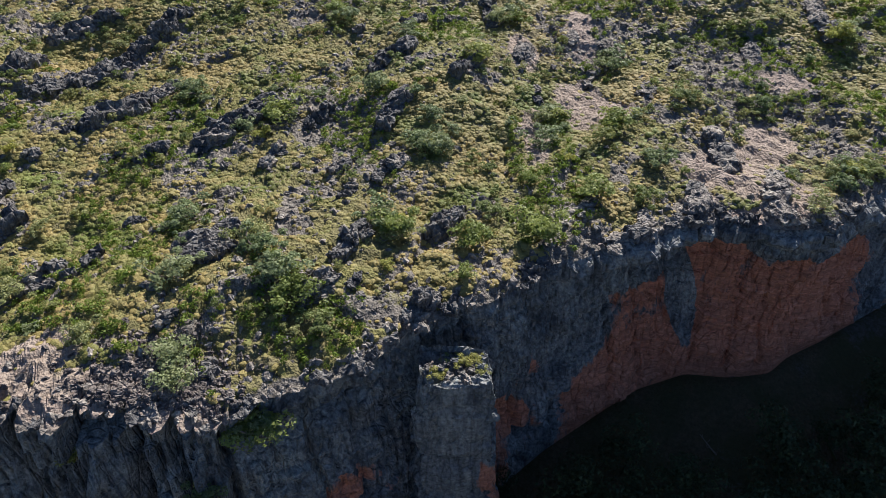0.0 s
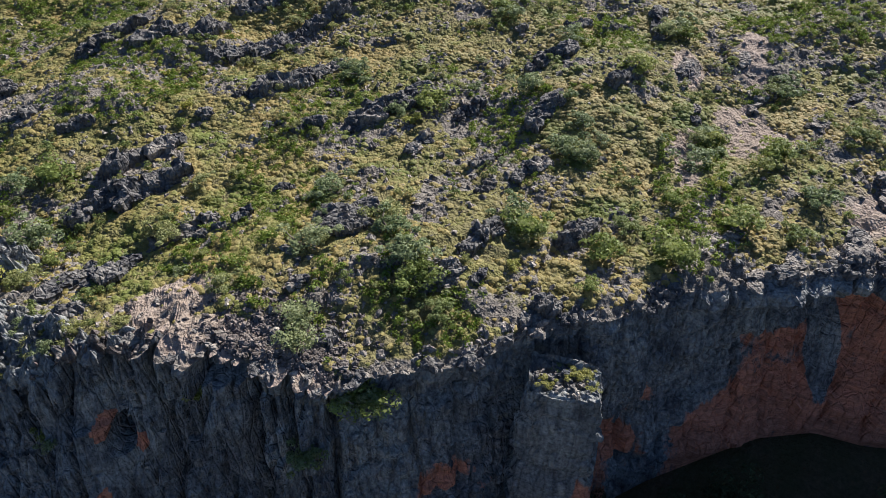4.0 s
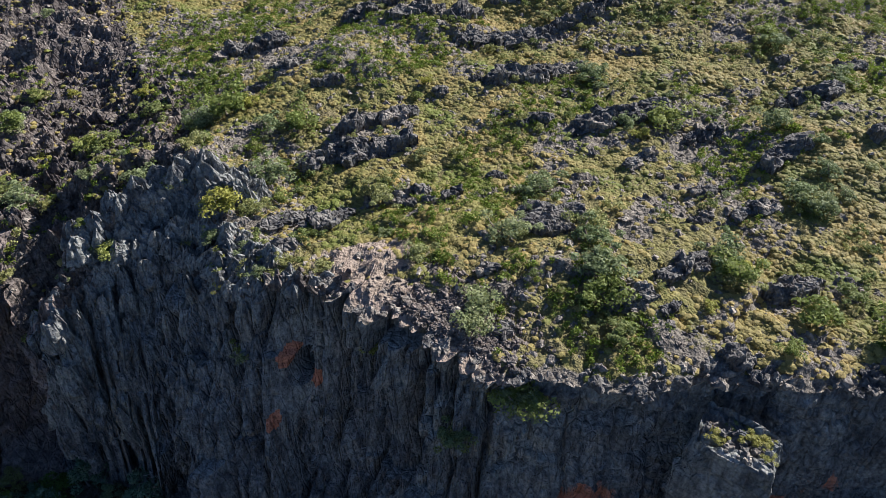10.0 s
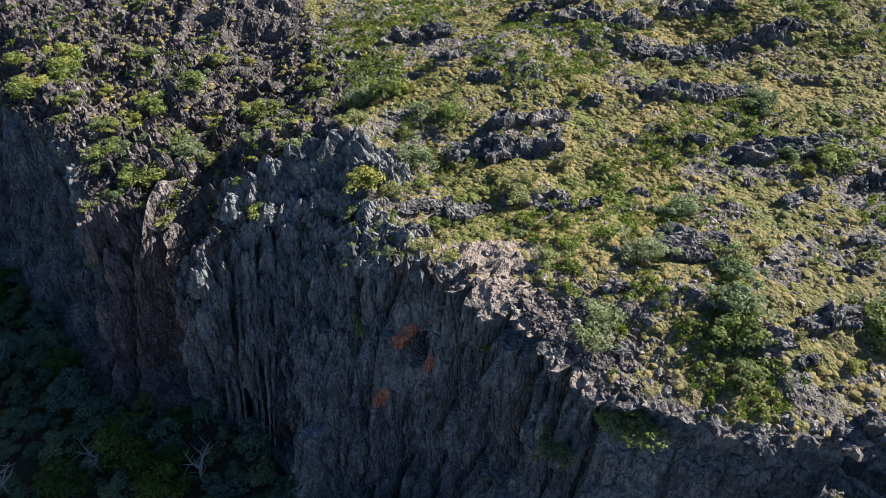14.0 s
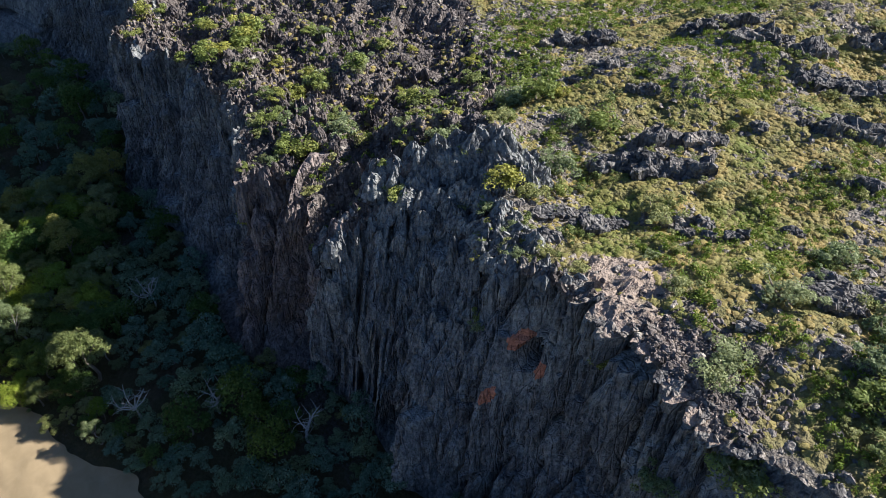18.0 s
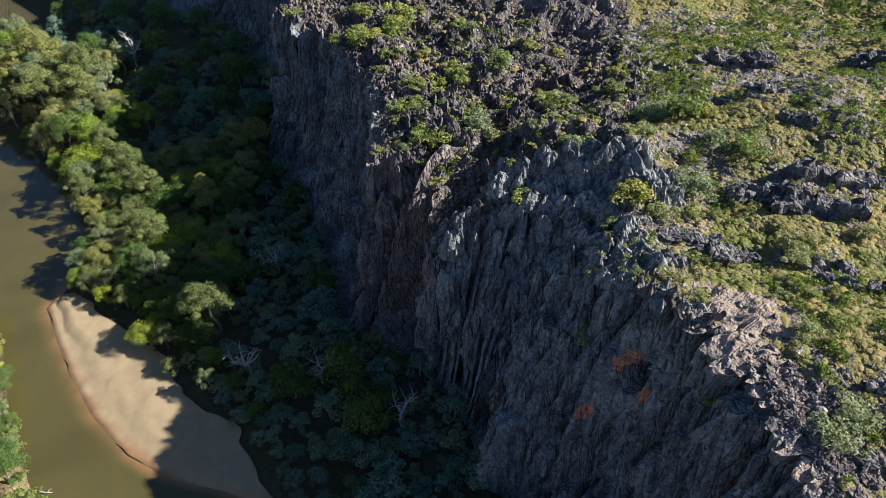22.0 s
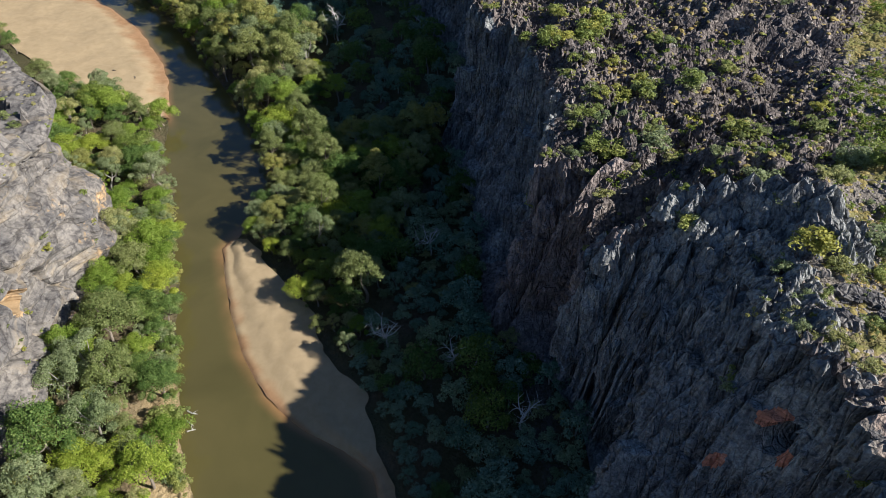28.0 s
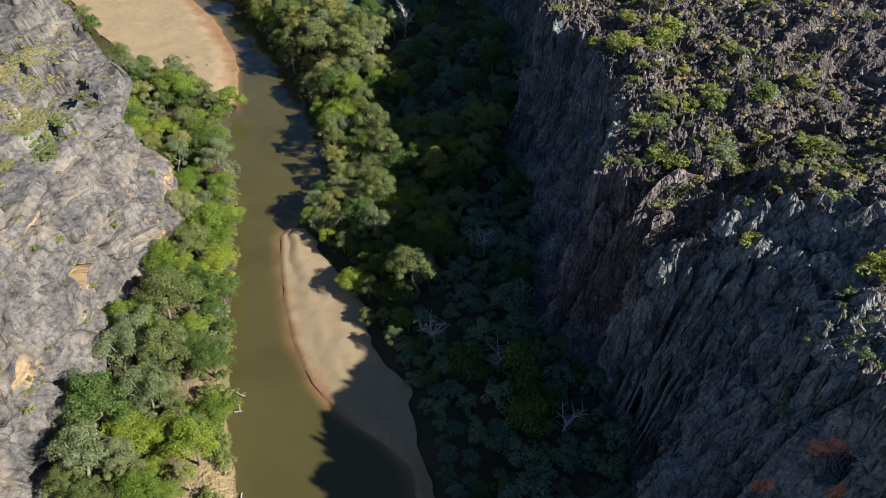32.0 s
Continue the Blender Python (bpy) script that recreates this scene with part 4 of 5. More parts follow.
def rock_tower():
    """The block that has split away from the rim, its foot on the valley floor."""
    cx, cy, nu, nv = 1.7, 60.7, 96, 80
    a = np.linspace(0, 2 * np.pi, nu, endpoint=False)[None]
    k = np.linspace(0, 1, nv)[:, None]
    pw = lambda c, e: np.sign(c) * np.abs(c) ** e
    z = 3 + 43.5 * k
    rad = 1 + 0.10 * fractal(np.cos(a) * 2, np.sin(a) * 2, z * 0.1, 301, 3) + 0.1 * fractal(np.cos(a) * 1.2, np.sin(a) * 1.2, z * 0.55, 302, 4) + 0.05 * np.round(2.5 * soft_noise(np.cos(a) * 1.5, np.sin(a) * 1.5, z * 0.3, 307)) - 0.07 * step(0.6, 0.95, np.sin(z * 1.3 + np.cos(a) * 2)) + 0.25 * (1 - k)
    x, y = cx + 5.2 * rad * pw(np.cos(a), 0.45), cy + 3.2 * rad * pw(np.sin(a), 0.45)
    body = np.stack([x, y, z + 0 * a + 1.4 * k ** 8 * fractal(np.cos(a) * 2, np.sin(a) * 2, 0, 303, 2)], -1)
    rows = [body]
    for q in (0.93, 0.86, 0.78, 0.7, 0.6, 0.5, 0.4, 0.3, 0.2, 0.1, 0.02):
        ring = body[-1] * 1
        ring[:, 0], ring[:, 1] = cx + (ring[:, 0] - cx) * q, cy + (ring[:, 1] - cy) * q
        ring[:, 2] = 46.6 + 0.12 * (ring[:, 0] - cx) + 0.7 * fractal(ring[:, 0] * 0.6, ring[:, 1] * 0.6, 0, 304, 4) + (ring[:, 2] - 46.6) * 0.2
        rows.append(ring[None])
    v3 = np.vstack(rows)
    nr = len(v3)
    st = 1.15 * step(36, 26, v3[:, :, 2]) * step(-0.2, 0.5, (v3[:, :, 0] - 1.7) / 5) * (0.75 + 0.6 * fractal(v3[:, :, 0] * 0.25, v3[:, :, 1] * 0.25, v3[:, :, 2] * 0.12, 305, 3))
    f = grid_faces(nr, nu).tolist() + [[i * nu + nu - 1, i * nu, (i + 1) * nu, (i + 1) * nu + nu - 1] for i in range(nr - 1)]
    tower = tagged(new("rock_tower", mesh_from("rock_tower", v3.reshape(-1, 3), f, ROCK, stain=st)), "tall grey limestone block split away from the cliff rim", "rock")
    r = np.random.RandomState(306)
    for i in range(16):
        ob = child("block", BLOCKS[r.randint(len(BLOCKS))], tower)
        a, q = r.uniform(0, 6.28), r.uniform(0.2, 0.95)
        ob.matrix_basis = Matrix.Translation((cx + 4.9 * q * math.cos(a), cy + 2.9 * q * math.sin(a), 46.7 + r.uniform(-0.2, 0.3))) @ Euler((r.uniform(-0.3, 0.3), r.uniform(-0.3, 0.3), r.uniform(0, 6))).to_matrix().to_4x4() \
            @ Matrix.Diagonal((r.uniform(0.3, 0.9), r.uniform(0.3, 0.8), r.uniform(0.3, 0.7), 1))


rock_tower()


def stone_template(seed):
    r = np.random.RandomState(seed)
    v3 = np.array([(1, 0, 0), (0.3, 0.9, 0), (-0.8, 0.6, 0), (-0.9, -0.5, 0), (0.2, -1, 0), (0.3, 0.2, 0.8), (-0.3, -0.1, 0.7)], float)
    v3 += r.uniform(-0.25, 0.25, v3.shape)
    q = [(0, 1, 5), (1, 2, 5), (2, 6, 5), (2, 3, 6), (3, 4, 6), (4, 5, 6), (4, 0, 5)]
    return v3, q


STONES = [stone_template(s) for s in range(10)]


def plateau_spots(count, seed, weight, west=-190, east=100, deep=140):
    """Places on the plateau, thinned by weight(x, y, inland)."""
    r = np.random.RandomState(seed)
    got = []
    while sum(len(g) for g in got) < count:
        x = r.uniform(west, east, 4000)
        u = deep * r.rand(4000)
        y = np.interp(-x, -CX, RIM_Y) + u
        ok = r.rand(4000) < weight(x, y, u)
        got.append(np.c_[x, y][ok])
    return np.vstack(got)[:count]


def stony(x, y, u):
    _, rk, bare, kst = plateau_shape(x, y, u)
    gaps = step(0.25, -0.25, fractal(x * 0.06, y * 0.06, 0, 97, 4))
    return np.clip(0.08 + 0.8 * rk + 0.35 * gaps, 0, 1) * (1 - 0.85 * bare) * (1 - 0.6 * kst) + 0.3 * step(12, 3, u)


spots = plateau_spots(13000, 21, stony)
scatter("loose_stones", STONES, spots, [np.array((s, s * q, s * h)) for s, q, h in zip(0.22 + 0.75 * rng.rand(13000) ** 2.2, rng.uniform(0.6, 1.1, 13000), rng.uniform(0.5, 1.1, 13000))],
        lambda x, y: plateau_z(x, y)[0], LEDGE, "loose grey limestone rubble among the grass", "stones", 22, 0.4, True)
rub = [(x, y) for x, y in zip(rng.normal(-34, 5.0, 1500), 50.5 + np.abs(rng.normal(0, 5, 1500))) if y > np.interp(-x, -CX, RIM_Y) + 0.3]
scatter("rubble_slope", STONES, rub, [np.array((s, s, s * 0.8)) for s in rng.uniform(0.2, 0.6, len(rub))], lambda x, y: plateau_z(x, y)[0], KARST, "brownish broken rubble at the cliff edge", "stones", 23, 0.5, True)


# ---------------------------------------------------------------- grass
def tussock_template(seed):
    """A soft rounded hummock with a fringe of fine blades."""
    r = np.random.RandomState(seed)
    ring = lambda n, rad, h, off: [(rad * math.cos(6.283 * (i + off) / n) * r.uniform(0.8, 1.2), rad * math.sin(6.283 * (i + off) / n) * r.uniform(0.8, 1.2), h * r.uniform(0.8, 1.2)) for i in range(n)]
    v3 = [(r.uniform(-0.15, 0.15), r.uniform(-0.15, 0.15), 0.42)] + ring(6, 0.34, 0.33, 0) + ring(6, 0.6, 0.1, 0.5) + ring(6, 0.64, -0.15, 0.5)
    q = [(0, 1 + i, 1 + (i + 1) % 6) for i in range(6)]
    for i in range(6):
        q += [(1 + i, 7 + i, 1 + (i + 1) % 6), (1 + (i + 1) % 6, 7 + i, 7 + (i + 1) % 6), (7 + i, 13 + i, 13 + (i + 1) % 6), (7 + i, 13 + (i + 1) % 6, 7 + (i + 1) % 6)]
    for i in range(9):
        a, e = r.uniform(0, 6.28), r.uniform(0.25, 1.4)
        d = np.array((math.cos(a) * math.cos(e), math.sin(a) * math.cos(e), math.sin(e)))
        side = np.cross(d, (0.2, 0.1, 1)) * r.uniform(0.06, 0.11)
        o = np.array((d[0] * 0.3 + r.uniform(-0.15, 0.15), d[1] * 0.3 + r.uniform(-0.15, 0.15), 0.12))
        n0 = len(v3)
        v3 += [tuple(o - side), tuple(o + side), tuple(o + d * r.uniform(0.35, 0.62))]
        q.append((n0, n0 + 1, n0 + 2))
    return np.array(v3), q


TUSSOCKS = [tussock_template(s) for s in range(8)]


def grassy(x, y, u):
    _, rk, bare, kst = plateau_shape(x, y, u)
    patch = 0.22 + 0.78 * step(-0.4, 0.15, fractal(x * 0.06, y * 0.06, 0, 97, 4))
    return patch * (1 - 0.7 * rk) * (1 - 0.95 * bare) * (1 - 0.78 * kst) * step(0.2, 2.5, u)


spots = plateau_spots(54000, 31, grassy)
scatter("spinifex_grass", TUSSOCKS, spots, [np.array((s, s, s * h)) for s, h in zip(0.5 + 0.85 * rng.rand(54000) ** 2.0, rng.uniform(0.5, 0.9, 54000))], lambda x, y: plateau_z(x, y)[0], SPINIFEX,
        "dry yellow-green spinifex tussocks covering the plateau", "grass", 32, 0.15)


def lush(x, y, u):
    _, rk, bare, kst = plateau_shape(x, y, u)
    return step(0.1, 0.5, fractal(x * 0.06, y * 0.06, 0, 98, 3)) * (1 - bare) * (1 - 0.5 * kst) * step(1, 6, u)


# ---------------------------------------------------------------- leaves, shrubs and trees
def leaf_cloud(r, centres, radii, per, size):
    """Many small bent leaf sprays round some centres."""
    n = len(centres) * per
    c = np.repeat(centres, per, 0)
    d = r.normal(size=(n, 3))
    d /= np.linalg.norm(d, axis=1)[:, None]
    d[:, 2] = np.where(d[:, 2] < -0.35, -d[:, 2], d[:, 2])
    p = c + d * np.repeat(radii, per)[:, None] * (0.55 + 0.5 * r.rand(n) ** 0.6)[:, None] * (1, 1, 0.8)
    nrm = d + r.normal(size=(n, 3)) * 0.55
    nrm /= np.linalg.norm(nrm, axis=1)[:, None]
    t = np.cross(nrm, r.normal(size=(n, 3)))
    t /= np.linalg.norm(t, axis=1)[:, None]
    b = np.cross(nrm, t)
    s = size * r.uniform(0.6, 1.3, n)[:, None]
    v3 = np.stack([p - t * s, p + t * s * 0.8 - b * s * 0.7, p + t * s * 0.6 + b * s * 0.8], 1).reshape(-1, 3)
    return v3, np.arange(3 * n).reshape(n, 3)


def herb_template(seed):
    r = np.random.RandomState(seed)
    v3, q = leaf_cloud(r, np.array([(r.uniform(-0.5, 0.5), r.uniform(-0.5, 0.5), 0.35 + 0.3 * r.rand()) for _ in range(4)]), np.full(4, 0.42), 9, 0.17)
    return v3, q.tolist()


spots = plateau_spots(6500, 33, lush)
scatter("green_herbs", [herb_template(s) for s in range(6)], spots, [np.full(3, s) for s in rng.uniform(0.6, 1.3, 6500)], lambda x, y: plateau_z(x, y)[0], FORBS,
        "low fresh green herbs and vines between the tussocks", "herbs", 34, 0.1)


def bush_template(seed):
    r = np.random.RandomState(seed)
    c = np.array([(r.normal(0, 0.3), r.normal(0, 0.3), r.uniform(0.2, 0.75)) for _ in range(9)])
    v3, q = leaf_cloud(r, c, r.uniform(0.14, 0.32, 9), 34, 0.075)
    return v3, q.tolist()


for leaf, count, seed, words in ((LEAF_GREY, 420, 35, "low grey-green bushes scattered through the grass"), (LEAF_OLIVE, 330, 36, "low olive-green bushes scattered through the grass")):
    spots = plateau_spots(count, seed, lambda x, y, u: (0.15 + 0.85 * step(-0.1, 0.3, fractal(x * 0.05, y * 0.05, 0, 100, 3))) * step(2, 7, u) * (1 - plateau_shape(x, y, u)[2]), -120, 95, 130)
    scatter("low_bushes", [bush_template(s) for s in range(seed, seed + 5)], spots, [np.array((s, s, s * 0.85)) for s in 0.9 + 1.6 * rng.rand(count) ** 1.5], lambda x, y: plateau_z(x, y)[0], leaf,
            words, "bushes", seed, 0.1, False, 0.05)


def limb(path, radii, sides=6):
    """A tapered branch along a path."""
    path = np.asarray(path, float)
    rows = []
    for i, (p, rad) in enumerate(zip(path, radii)):
        d = path[min(i + 1, len(path) - 1)] - path[max(i - 1, 0)]
        d /= np.linalg.norm(d)
        u = np.cross(d, (0.3, 1, 0.1))
        u /= np.linalg.norm(u)
        w = np.cross(d, u)
        a = np.linspace(0, 2 * np.pi, sides, endpoint=False)[:, None]
        rows.append(p + rad * (np.cos(a) * u + np.sin(a) * w))
    q = []
    for i in range(len(path) - 1):
        for k in range(sides):
            q.append((i * sides + k, i * sides + (k + 1) % sides, (i + 1) * sides + (k + 1) % sides, (i + 1) * sides + k))
    return np.vstack(rows), q


def bent(a, b, r, sag=0.12, n=5):
    a, b = np.array(a, float), np.array(b, float)
    k = np.linspace(0, 1, n)[:, None]
    off = r.normal(size=3) * np.linalg.norm(b - a) * sag
    return a * (1 - k) + b * k + off * np.sin(k * np.pi)


def make_tree(name, label, group, seed, height, spread, leaf, bark, clumps, per, leaf_size, open_crown=0.0, limbs=3, ragged=0.0, category="tree"):
    r = np.random.RandomState(seed)
    root = tagged(new(name), label, category, group)
    fork = np.array((r.uniform(-0.3, 0.3), r.uniform(-0.3, 0.3), height * r.uniform(0.3, 0.42)))
    v3, q = limb(bent((0, 0, -0.6), fork, r), np.linspace(0.028, 0.018, 5) * height)
    child("trunk", mesh_from("trunk", v3, q, bark, True), root)
    centres, radii = [], []
    for i in range(clumps):
        a = 2.4 * i + r.uniform(-0.4, 0.4)
        e = r.uniform(-0.1, 1.0)
        rr = spread * math.sqrt((i + 0.6) / clumps) * r.uniform(0.6, 0.95)
        centres.append((rr * math.cos(a), rr * math.sin(a), height * (0.9 - 0.5 * (rr / spread) ** 2 * r.uniform(0.6, 1.1) - 0.12 * r.rand() - 0.25 * (i % 4 == 0) - 0.3 * ragged * r.rand())))
        radii.append(spread * r.uniform(0.16, 0.4 + 0.08 * ragged) * (1 - 0.3 * open_crown))
    centres = np.array(centres)
    for i in range(1, clumps, -(-clumps // limbs)):
        v3, q = limb(bent(fork, centres[i], r), np.linspace(0.012, 0.003, 5) * height, 5)
        child("branch", mesh_from("branch", v3, q, bark, True), root)
    v3, q = leaf_cloud(r, centres, np.array(radii), per, leaf_size)
    child("crown", mesh_from("crown", v3, q, leaf), root)
    return root


def dead_tree(seed):
    r = np.random.RandomState(seed)
    root = tagged(new("dead_tree"), "bare bleached dead tree with white forking branches", "tree", "dead trees in the gorge")
    fork = np.array((0.2, 0.1, 3.2))
    v3, q = limb(bent((0, 0, -0.5), fork, r), np.linspace(0.22, 0.15, 5))
    child("trunk", mesh_from("trunk", v3, q, BARK_PALE, True), root)
    for i in range(7):
        a = 0.9 * i + r.uniform(-0.3, 0.3)
        tip = fork + np.array((math.cos(a) * r.uniform(1.8, 3.4), math.sin(a) * r.uniform(1.8, 3.4), r.uniform(1.4, 4.5)))
        path = bent(fork, tip, r, 0.14, 6)
        pieces = [limb(path, np.linspace(0.13, 0.04, 6), 5)]
        for k in range(4):
            s0 = path[r.randint(2, 5)]
            tw = s0 + r.normal(size=3) * (0.9, 0.9, 0.4) + (0, 0, 0.8)
            pieces.append(limb(bent(s0, tw, r, 0.1, 4), np.linspace(0.06, 0.02, 4), 4))
        vs, fs, base = [], [], 0
        for pv, pq in pieces:
            vs.append(pv)
            fs += [tuple(j + base for j in f) for f in pq]
            base += len(pv)
        child("branch", mesh_from("branch", np.vstack(vs), fs, BARK_PALE, True), root)
    return root


class Stock:
    """One plant built once, then copied to its places."""
    def __init__(self, plant):
        self.plant, self.used = plant, False

    def put(self, x, y, z, scale, turn, stretch=1.0):
        m = pose(x, y, z, 0, 0, math.degrees(turn)) @ Matrix.Diagonal((scale, scale, scale * stretch, 1))
        if self.used:
            copy_thing(self.plant, m)
        else:
            self.plant.matrix_basis, self.used = m, True


def tree_kind(name, label, group, leaf, bark, seeds, height, spread, clumps, per, size, **kw):
    return [Stock(make_tree(name, label, group, s, height * (0.9 + 0.2 * (i % 3) / 2), spread, leaf, bark, clumps, per, size, **kw)) for i, s in enumerate(seeds)]


DEEP = tree_kind("fig_tree", "dense deep-green broad-crowned riverside tree", "trees along the river", LEAF_DEEP, BARK, (1, 2, 3), 9.0, 4.2, 26, 300, 0.125)
LIME = tree_kind("bright_green_tree", "bright green leafy riverside tree in full sun", "trees along the river", LEAF_LIME, BARK, (4, 5), 9.0, 4.0, 25, 300, 0.13)
GREY = tree_kind("paperbark_tree", "grey-green paperbark tree with pale limbs and an open crown", "trees along the river", LEAF_GREY, BARK_GREY, (6, 7, 8), 10.0, 3.9, 24, 280, 0.118, open_crown=0.6)
OLIVE = tree_kind("gum_tree", "olive-green gum tree with a loose crown", "trees along the river", LEAF_OLIVE, BARK, (9, 10, 11), 9.5, 4.0, 24, 280, 0.125, open_crown=0.4)
DEADS = [Stock(dead_tree(s)) for s in (12, 13)]
# Two of the four leaf sets carry the shade tint in their colour.
SHADE = [tree_kind("shade_tree", "dense grey-green tree in the shade of the gorge wall, shade tint put into the bluer crowns", "trees under the cliff", leaf, BARK_GREY, seeds, 9.0, 4.4, 15, 120, 0.25, limbs=1, ragged=1.0)
         for leaf, seeds in ((LEAF_SHADE, (15, 16)), (LEAF_DEEP, (17,)), (LEAF_GREY, (18, 19)), (LEAF_SHADE, (20, 21)))]
SUNNY = [DEEP, LIME, GREY, OLIVE]
kinds = SUNNY
taken = []


def plant_tree(x, y, wide, kind):
    z = float(valley_z(np.array(x), np.array(y)))
    if z < 0.1:
        return
    s = kind[rng.randint(len(kind))]
    s.put(x, y, z, wide / 8.6, rng.uniform(0, 6.28), rng.uniform(0.85, 1.15))
    taken.append((x, y, wide))


for t3 in TREES:
    for x, y, w in t3:
        if w > 12:                                    # a wide crown is a clump of trees
            for k in range(3):
                a = rng.uniform(0, 6.28)
                plant_tree(x + w * 0.27 * math.cos(a + 2.1 * k), y + w * 0.27 * math.sin(a + 2.1 * k), w * 0.55, kinds[rng.choice(4, p=(0.25, 0.2, 0.35, 0.2))])
        else:
            plant_tree(x, y, w, kinds[rng.choice(4, p=(0.3, 0.25, 0.25, 0.2))])
for t3 in DEAD:
    for x, y, w in t3:
        DEADS[rng.randint(2)].put(x, y, max(float(valley_z(np.array(x), np.array(y))), 0), w / 7.0, rng.uniform(0, 6.28))


def room(x, y, wide):
    return all((x - a) ** 2 + (y - b) ** 2 > (0.26 * (wide + c)) ** 2 for a, b, c in taken)


def fill(count, x_range, y_of, wides, chances, seed, from_kinds=SUNNY):
    r = np.random.RandomState(seed)
    done = tries = 0
    while done < count and tries < count * 40:
        tries += 1
        x = r.uniform(*x_range)
        lo, hi = y_of(x)
        y, wide = r.uniform(lo, hi), r.uniform(*wides)
        if hi > lo and room(x, y, wide):
            if -142 < x < -64 and lo < y < lo + 5 and y > -45 and y_of is north_strip:
                wide = min(wide, 4.2)                  # only low growth beside the sand
            plant_tree(x, y, wide, (SUNNY if y < min(-20 - 0.25 * (x + 100), -20) and from_kinds is SUNNY or y < -20 - 0.25 * (x + 100) and x > -185 else from_kinds)[r.choice(4, p=chances)])
            done += 1


def north_strip(x):
    lo = along(NORTH_BANK, x) + 2.0
    if x > -143:
        lo = max(lo, float(along(BAR_LAND, x)) + 5.0)
    return lo, float(foot_y(x)) - 1.0


def south_strip(x):
    hi = along(SOUTH_BANK, x) - (0.5 if x < -94 else 8.0)
    if x < -203:
        hi = float(along(FAR_LAND, x)) - 2
    return along(SOUTH_FOOT, x) + 0.5, hi


fill(45, (-215, -140), lambda x: (north_strip(x)[0], north_strip(x)[0] + 20), (4.5, 8.5), (0.25, 0.25, 0.25, 0.25), 40)
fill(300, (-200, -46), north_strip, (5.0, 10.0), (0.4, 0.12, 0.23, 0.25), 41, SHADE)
fill(85, (-330, -195), lambda x: (north_strip(x)[0], north_strip(x)[0] + 30), (7.0, 11.0), (0.3, 0.1, 0.35, 0.25), 42)
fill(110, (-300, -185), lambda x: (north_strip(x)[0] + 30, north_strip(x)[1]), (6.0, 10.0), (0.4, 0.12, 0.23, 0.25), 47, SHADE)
fill(130, (-205, -48), south_strip, (3.5, 8.0), (0.2, 0.42, 0.13, 0.25), 43)
fill(25, (-330, -205), lambda x: (float(along(FAR_LAND, x)) - 25, float(along(FAR_LAND, x)) - 1), (5.0, 8.0), (0.3, 0.2, 0.2, 0.3), 44)
def crown_template(seed):
    r = np.random.RandomState(seed)
    c = np.array([(r.normal(0, 0.22), r.normal(0, 0.22), r.uniform(0.45, 1.05)) for _ in range(13)])
    v3, q = leaf_cloud(r, c, r.uniform(0.12, 0.26, 13), 70, 0.035)
    tv, tq = limb(bent((0, 0, -0.1), c[0], r), np.linspace(0.03, 0.015, 5), 5)
    return np.vstack([v3, tv]), q.tolist() + [t for f in tq for t in ([f[0] + len(v3), f[1] + len(v3), f[2] + len(v3)], [f[0] + len(v3), f[2] + len(v3), f[3] + len(v3)])]


# Woods whose deep shade is partly put into the leaf colour.
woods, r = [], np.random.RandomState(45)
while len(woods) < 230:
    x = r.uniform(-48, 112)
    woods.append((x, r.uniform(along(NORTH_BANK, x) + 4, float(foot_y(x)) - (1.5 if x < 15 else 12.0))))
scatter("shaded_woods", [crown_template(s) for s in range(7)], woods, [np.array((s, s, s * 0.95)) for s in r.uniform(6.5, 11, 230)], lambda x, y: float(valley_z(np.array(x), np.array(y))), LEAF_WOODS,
        "dense grey-green woodland in the shade below the red wall, leaf colour darkened for that shade", "trees", 46, 0.05, False, 0.0)


def make_shrub(name, label, leaf, seed, per=75, size=0.065):
    """A shrub about 2 m wide on several stems."""
    r = np.random.RandomState(seed)
    root = tagged(new(name), label, "shrub", "shrubs on the plateau")
    centres = np.array([(r.normal(0, 0.36), r.normal(0, 0.36), r.uniform(0.25, 1.05)) for i in range(16)])
    for i in (1, 9):
        v3, q = limb(bent((0, 0, -0.25), centres[i], r), np.linspace(0.06, 0.02, 5), 5)
        child("stem", mesh_from("stem", v3, q, BARK, True), root)
    v3, q = leaf_cloud(r, centres, r.uniform(0.14, 0.36, 16), per, size)
    child("crown", mesh_from("crown", v3, q, leaf), root)
    return Stock(root)


SHRUB_GREY = [make_shrub("grey_shrub", "grey-green bushy shrub among limestone rocks", LEAF_GREY, s) for s in (51, 52, 53)]
SHRUB_LIME = [make_shrub("lime_shrub", "yellow-green leafy shrub among dark rocks", LEAF_YELLOW, s) for s in (54, 55, 56)]
SHRUB_OLIVE = [make_shrub("olive_shrub", "olive-green rounded shrub in dry grass", LEAF_OLIVE, s) for s in (57, 58)]


def plant_shrub(x, y, z, wide, r):
    in_karst = float(karst_mask(np.array(x), np.array(y))) > 0.4
    kind = (SHRUB_GREY, SHRUB_LIME, SHRUB_OLIVE)[r.choice(3, p=(0.3, 0.5, 0.2) if in_karst else (0.5, 0.22, 0.28))]
    kind[r.randint(len(kind))].put(x, y, z, wide / 2.0, r.uniform(0, 6.28), r.uniform(0.65, 0.95))


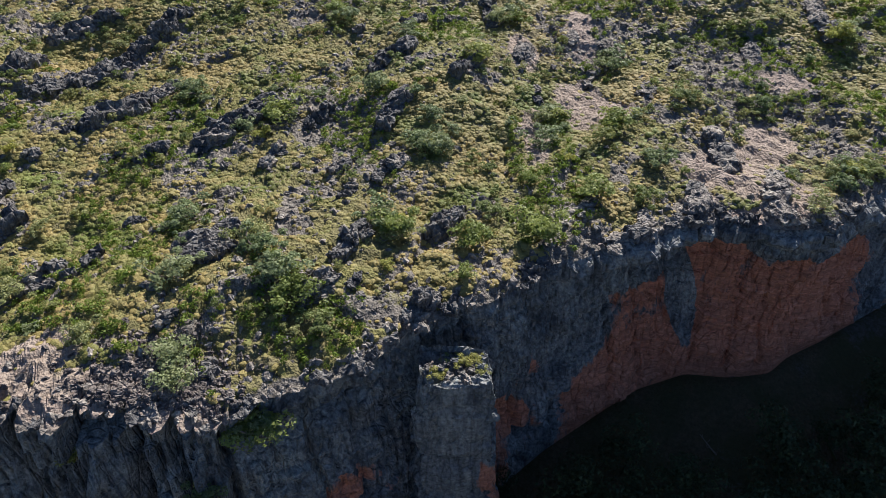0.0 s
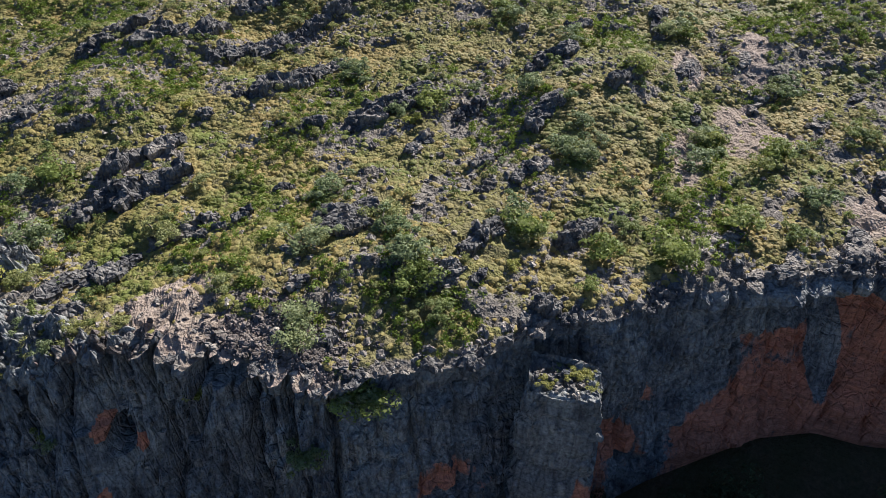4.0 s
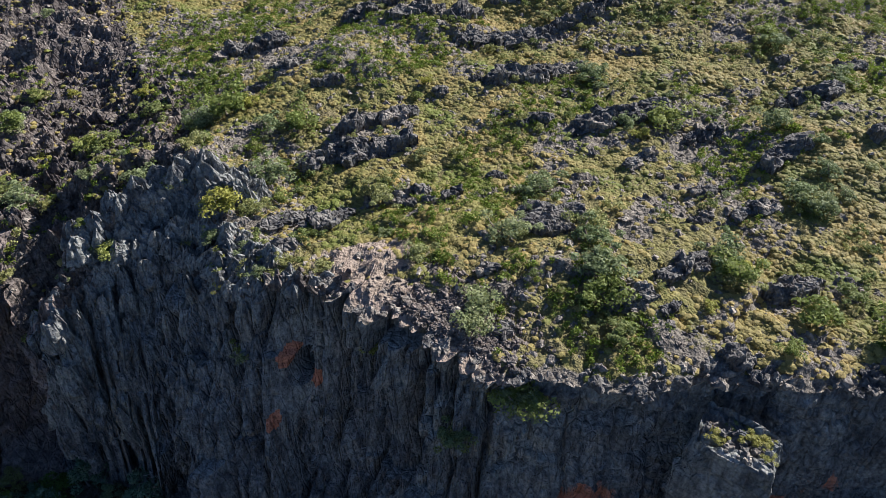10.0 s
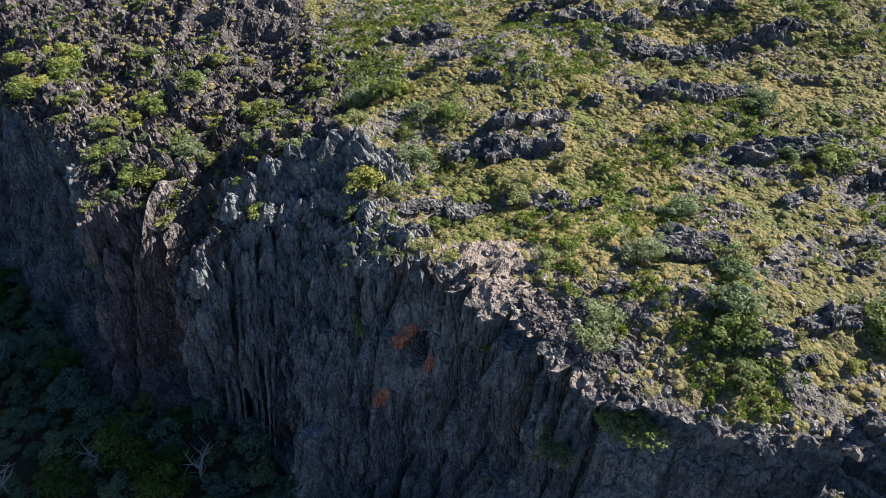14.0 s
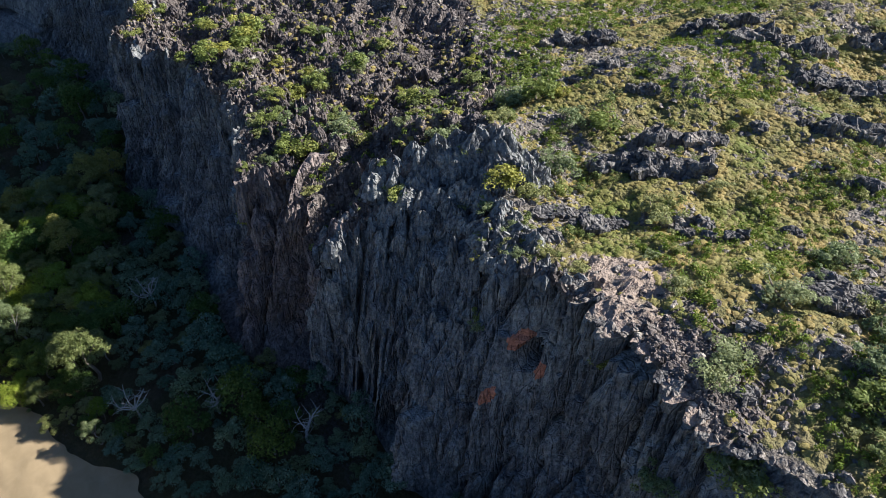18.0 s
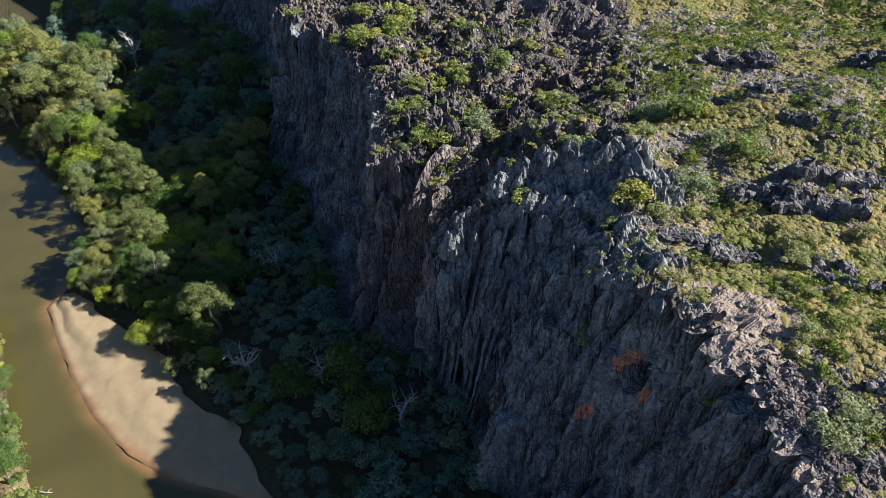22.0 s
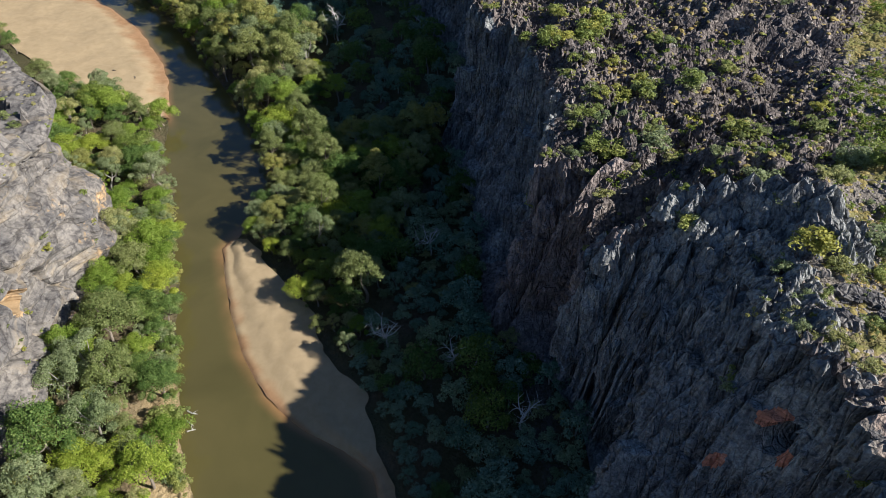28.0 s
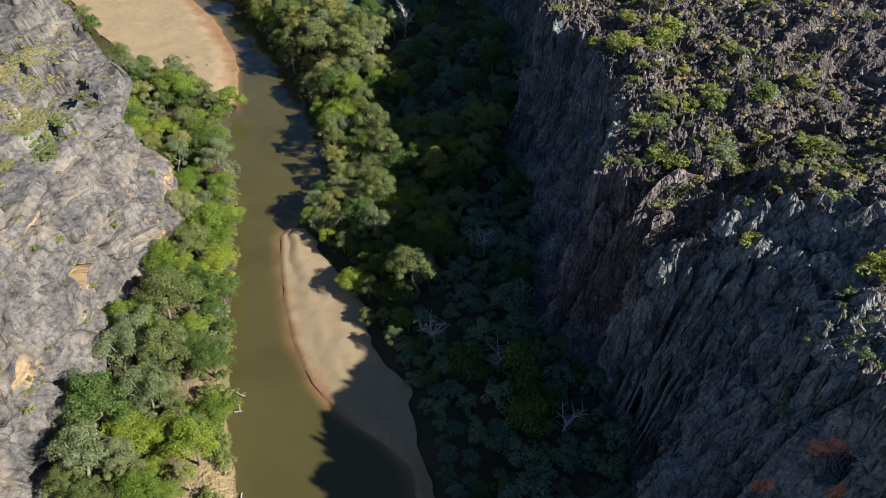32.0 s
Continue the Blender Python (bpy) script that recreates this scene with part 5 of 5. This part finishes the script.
r = np.random.RandomState(61)
for t3 in SHRUBS:
    for x, y, w in t3:
        z, _ = plateau_z(x, y)
        if w > 6:
            for k in range(3):
                a = r.uniform(0, 6.28)
                qx, qy = x + 0.28 * w * math.cos(a + 2.1 * k), y + 0.28 * w * math.sin(a + 2.1 * k)
                plant_shrub(qx, qy, plateau_z(qx, qy)[0], w * 0.5, r)
        else:
            plant_shrub(x, y, z, w * 0.85, r)
for t3 in WALL_SHRUBS:
    for x, z, w in t3:
        p = wall_at(x, z)
        plant_shrub(p[0], p[1] - 0.2, p[2], w * 0.85, r)
for x, y in plateau_spots(150, 62, lambda x, y, u: step(2, 6, u) * (1 - plateau_shape(x, y, u)[2]), -110, 90, 120):
    plant_shrub(x, y, plateau_z(x, y)[0], r.uniform(1.0, 2.6), r)
for x, y, w in table("-1 60 2.0, 2.5 61.5 2.4, 5 60 1.6, 0.5 62.5 1.5, 4 62.4 1.8"):
    SHRUB_OLIVE[r.randint(2)].put(x, y, 46.6, w / 2, r.uniform(0, 6.28), 0.6)
for x, y in karst_spots(110, 63):
    plant_shrub(x, y, plateau_z(x, y)[0], r.uniform(1.2, 3.2), r)


def bank_scrub(count, x_range, y_of, seed):
    """Low bushes that fill the banks under the trees."""
    r = np.random.RandomState(seed)
    for _ in range(count):
        x = r.uniform(*x_range)
        lo, hi = y_of(x)
        y = r.uniform(lo, hi)
        z = float(valley_z(np.array(x), np.array(y)))
        if z > 0.2:
            kind = (SHRUB_GREY, SHRUB_LIME, SHRUB_OLIVE)[r.choice(3, p=(0.3, 0.35, 0.35))]
            kind[r.randint(len(kind))].put(x, y, z, r.uniform(0.8, 2.0), r.uniform(0, 6.28), r.uniform(0.7, 1.2))


bank_scrub(95, (-190, -50), lambda x: (along(SOUTH_FOOT, x), along(SOUTH_BANK, x) - 0.3), 71)
bank_scrub(70, (-190, -60), lambda x: (along(SOUTH_BANK, x) - 2.5, along(SOUTH_BANK, x) + 0.2), 76)
bank_scrub(45, (-330, -140), lambda x: (along(NORTH_BANK, x), along(NORTH_BANK, x) + 6), 72)
bank_scrub(14, (-225, -195), lambda x: (float(along(FAR_LAND, x)), float(along(FAR_LAND, x)) + 8), 73)
top_spots, r = [], np.random.RandomState(74)
sc = [np.argmin(np.abs(sx_line[:, 0] - q)) for q in (-160, -66)]
for _ in range(55):                                   # tufts rooted in the cracks of the bluff
    p = SW[r.randint(25, SR - 2), r.randint(min(sc), max(sc))]
    kind = (SHRUB_OLIVE, SHRUB_LIME)[r.randint(2)]
    kind[r.randint(2)].put(p[0], p[1], p[2] - 0.2, r.uniform(0.35, 1.0), r.uniform(0, 6.28), 0.8)
for _ in range(60):
    x, y = r.uniform(-200, -75), r.uniform(-140, -80)
    z = south_z(x, y)
    if z is not None and y > -140 and soft_noise(np.array(x * 0.1), np.array(y * 0.1), 0, 96) > -0.2:
        SHRUB_OLIVE[r.randint(2)].put(x, y, z, r.uniform(0.5, 1.6), r.uniform(0, 6.28), 0.7)
while len(top_spots) < 1500:
    x, y = ((r.normal(-111, 6), r.normal(-92, 4)) if r.rand() < 0.55 else (r.normal(-137, 6), r.normal(-109, 4))) if len(top_spots) < 1100 else (r.uniform(-210, -70), r.uniform(-150, -80))
    if south_z(x, y) is not None and soft_noise(np.array(x * 0.16), np.array(y * 0.16), 0, 99) > (-0.3 if len(top_spots) < 1100 else 0.3):
        top_spots.append((x, y))
scatter("spinifex_grass", TUSSOCKS, top_spots, [np.array((s, s, s * 0.7)) for s in r.uniform(0.4, 1.1, 1500)], south_z, SPINIFEX, "dry yellow-green tussocks on the pale bluff", "grass", 75, 0.15)


# ---------------------------------------------------------------- driftwood
def driftwood(x, y, z, length, turn, seed, label, bark=BARK_PALE):
    r = np.random.RandomState(seed)
    d = np.array((math.cos(turn), math.sin(turn), 0.06))
    a = np.array((0, 0, 0.0))
    root = tagged(new("driftwood_log"), label, "log", "driftwood along the river")
    root.location = (x, y, z)
    v3, q = limb(bent(a, a + d * length, r, 0.06, 7), np.linspace(0.16, 0.06, 7))
    child("stem", mesh_from("stem", v3, q, bark, True), root)
    for k in (0.35, 0.6, 0.8):
        s0 = a + d * length * k
        v3, q = limb(bent(s0, s0 + np.array((r.uniform(-0.7, 0.7), r.uniform(-0.7, 0.7), r.uniform(0.1, 0.6))), r, 0.1, 4), np.linspace(0.07, 0.03, 4), 5)
        child("branch", mesh_from("branch", v3, q, bark, True), root)


for i, (x, y, ln, turn) in enumerate(table("-88.5 -52.3 2.6 1.2, -86 -51.6 1.9 0.9, -83.5 -51 1.7 1.8, -66 -44 3.0 0.4")):
    driftwood(x, y, 0.02, ln, turn, 80 + i, "bleached grey driftwood log lying in the river shallows")
for i, (x, y, ln, turn) in enumerate(table("-229 -108 1.8 0.5, -233 -117 1.6 1.0, 48 71 4.5 2.0")):
    driftwood(x, y, float(valley_z(np.array(x), np.array(y))) + 0.6, ln, turn, 90 + i, "small grey driftwood branch lying on the sand and soil", BARK)
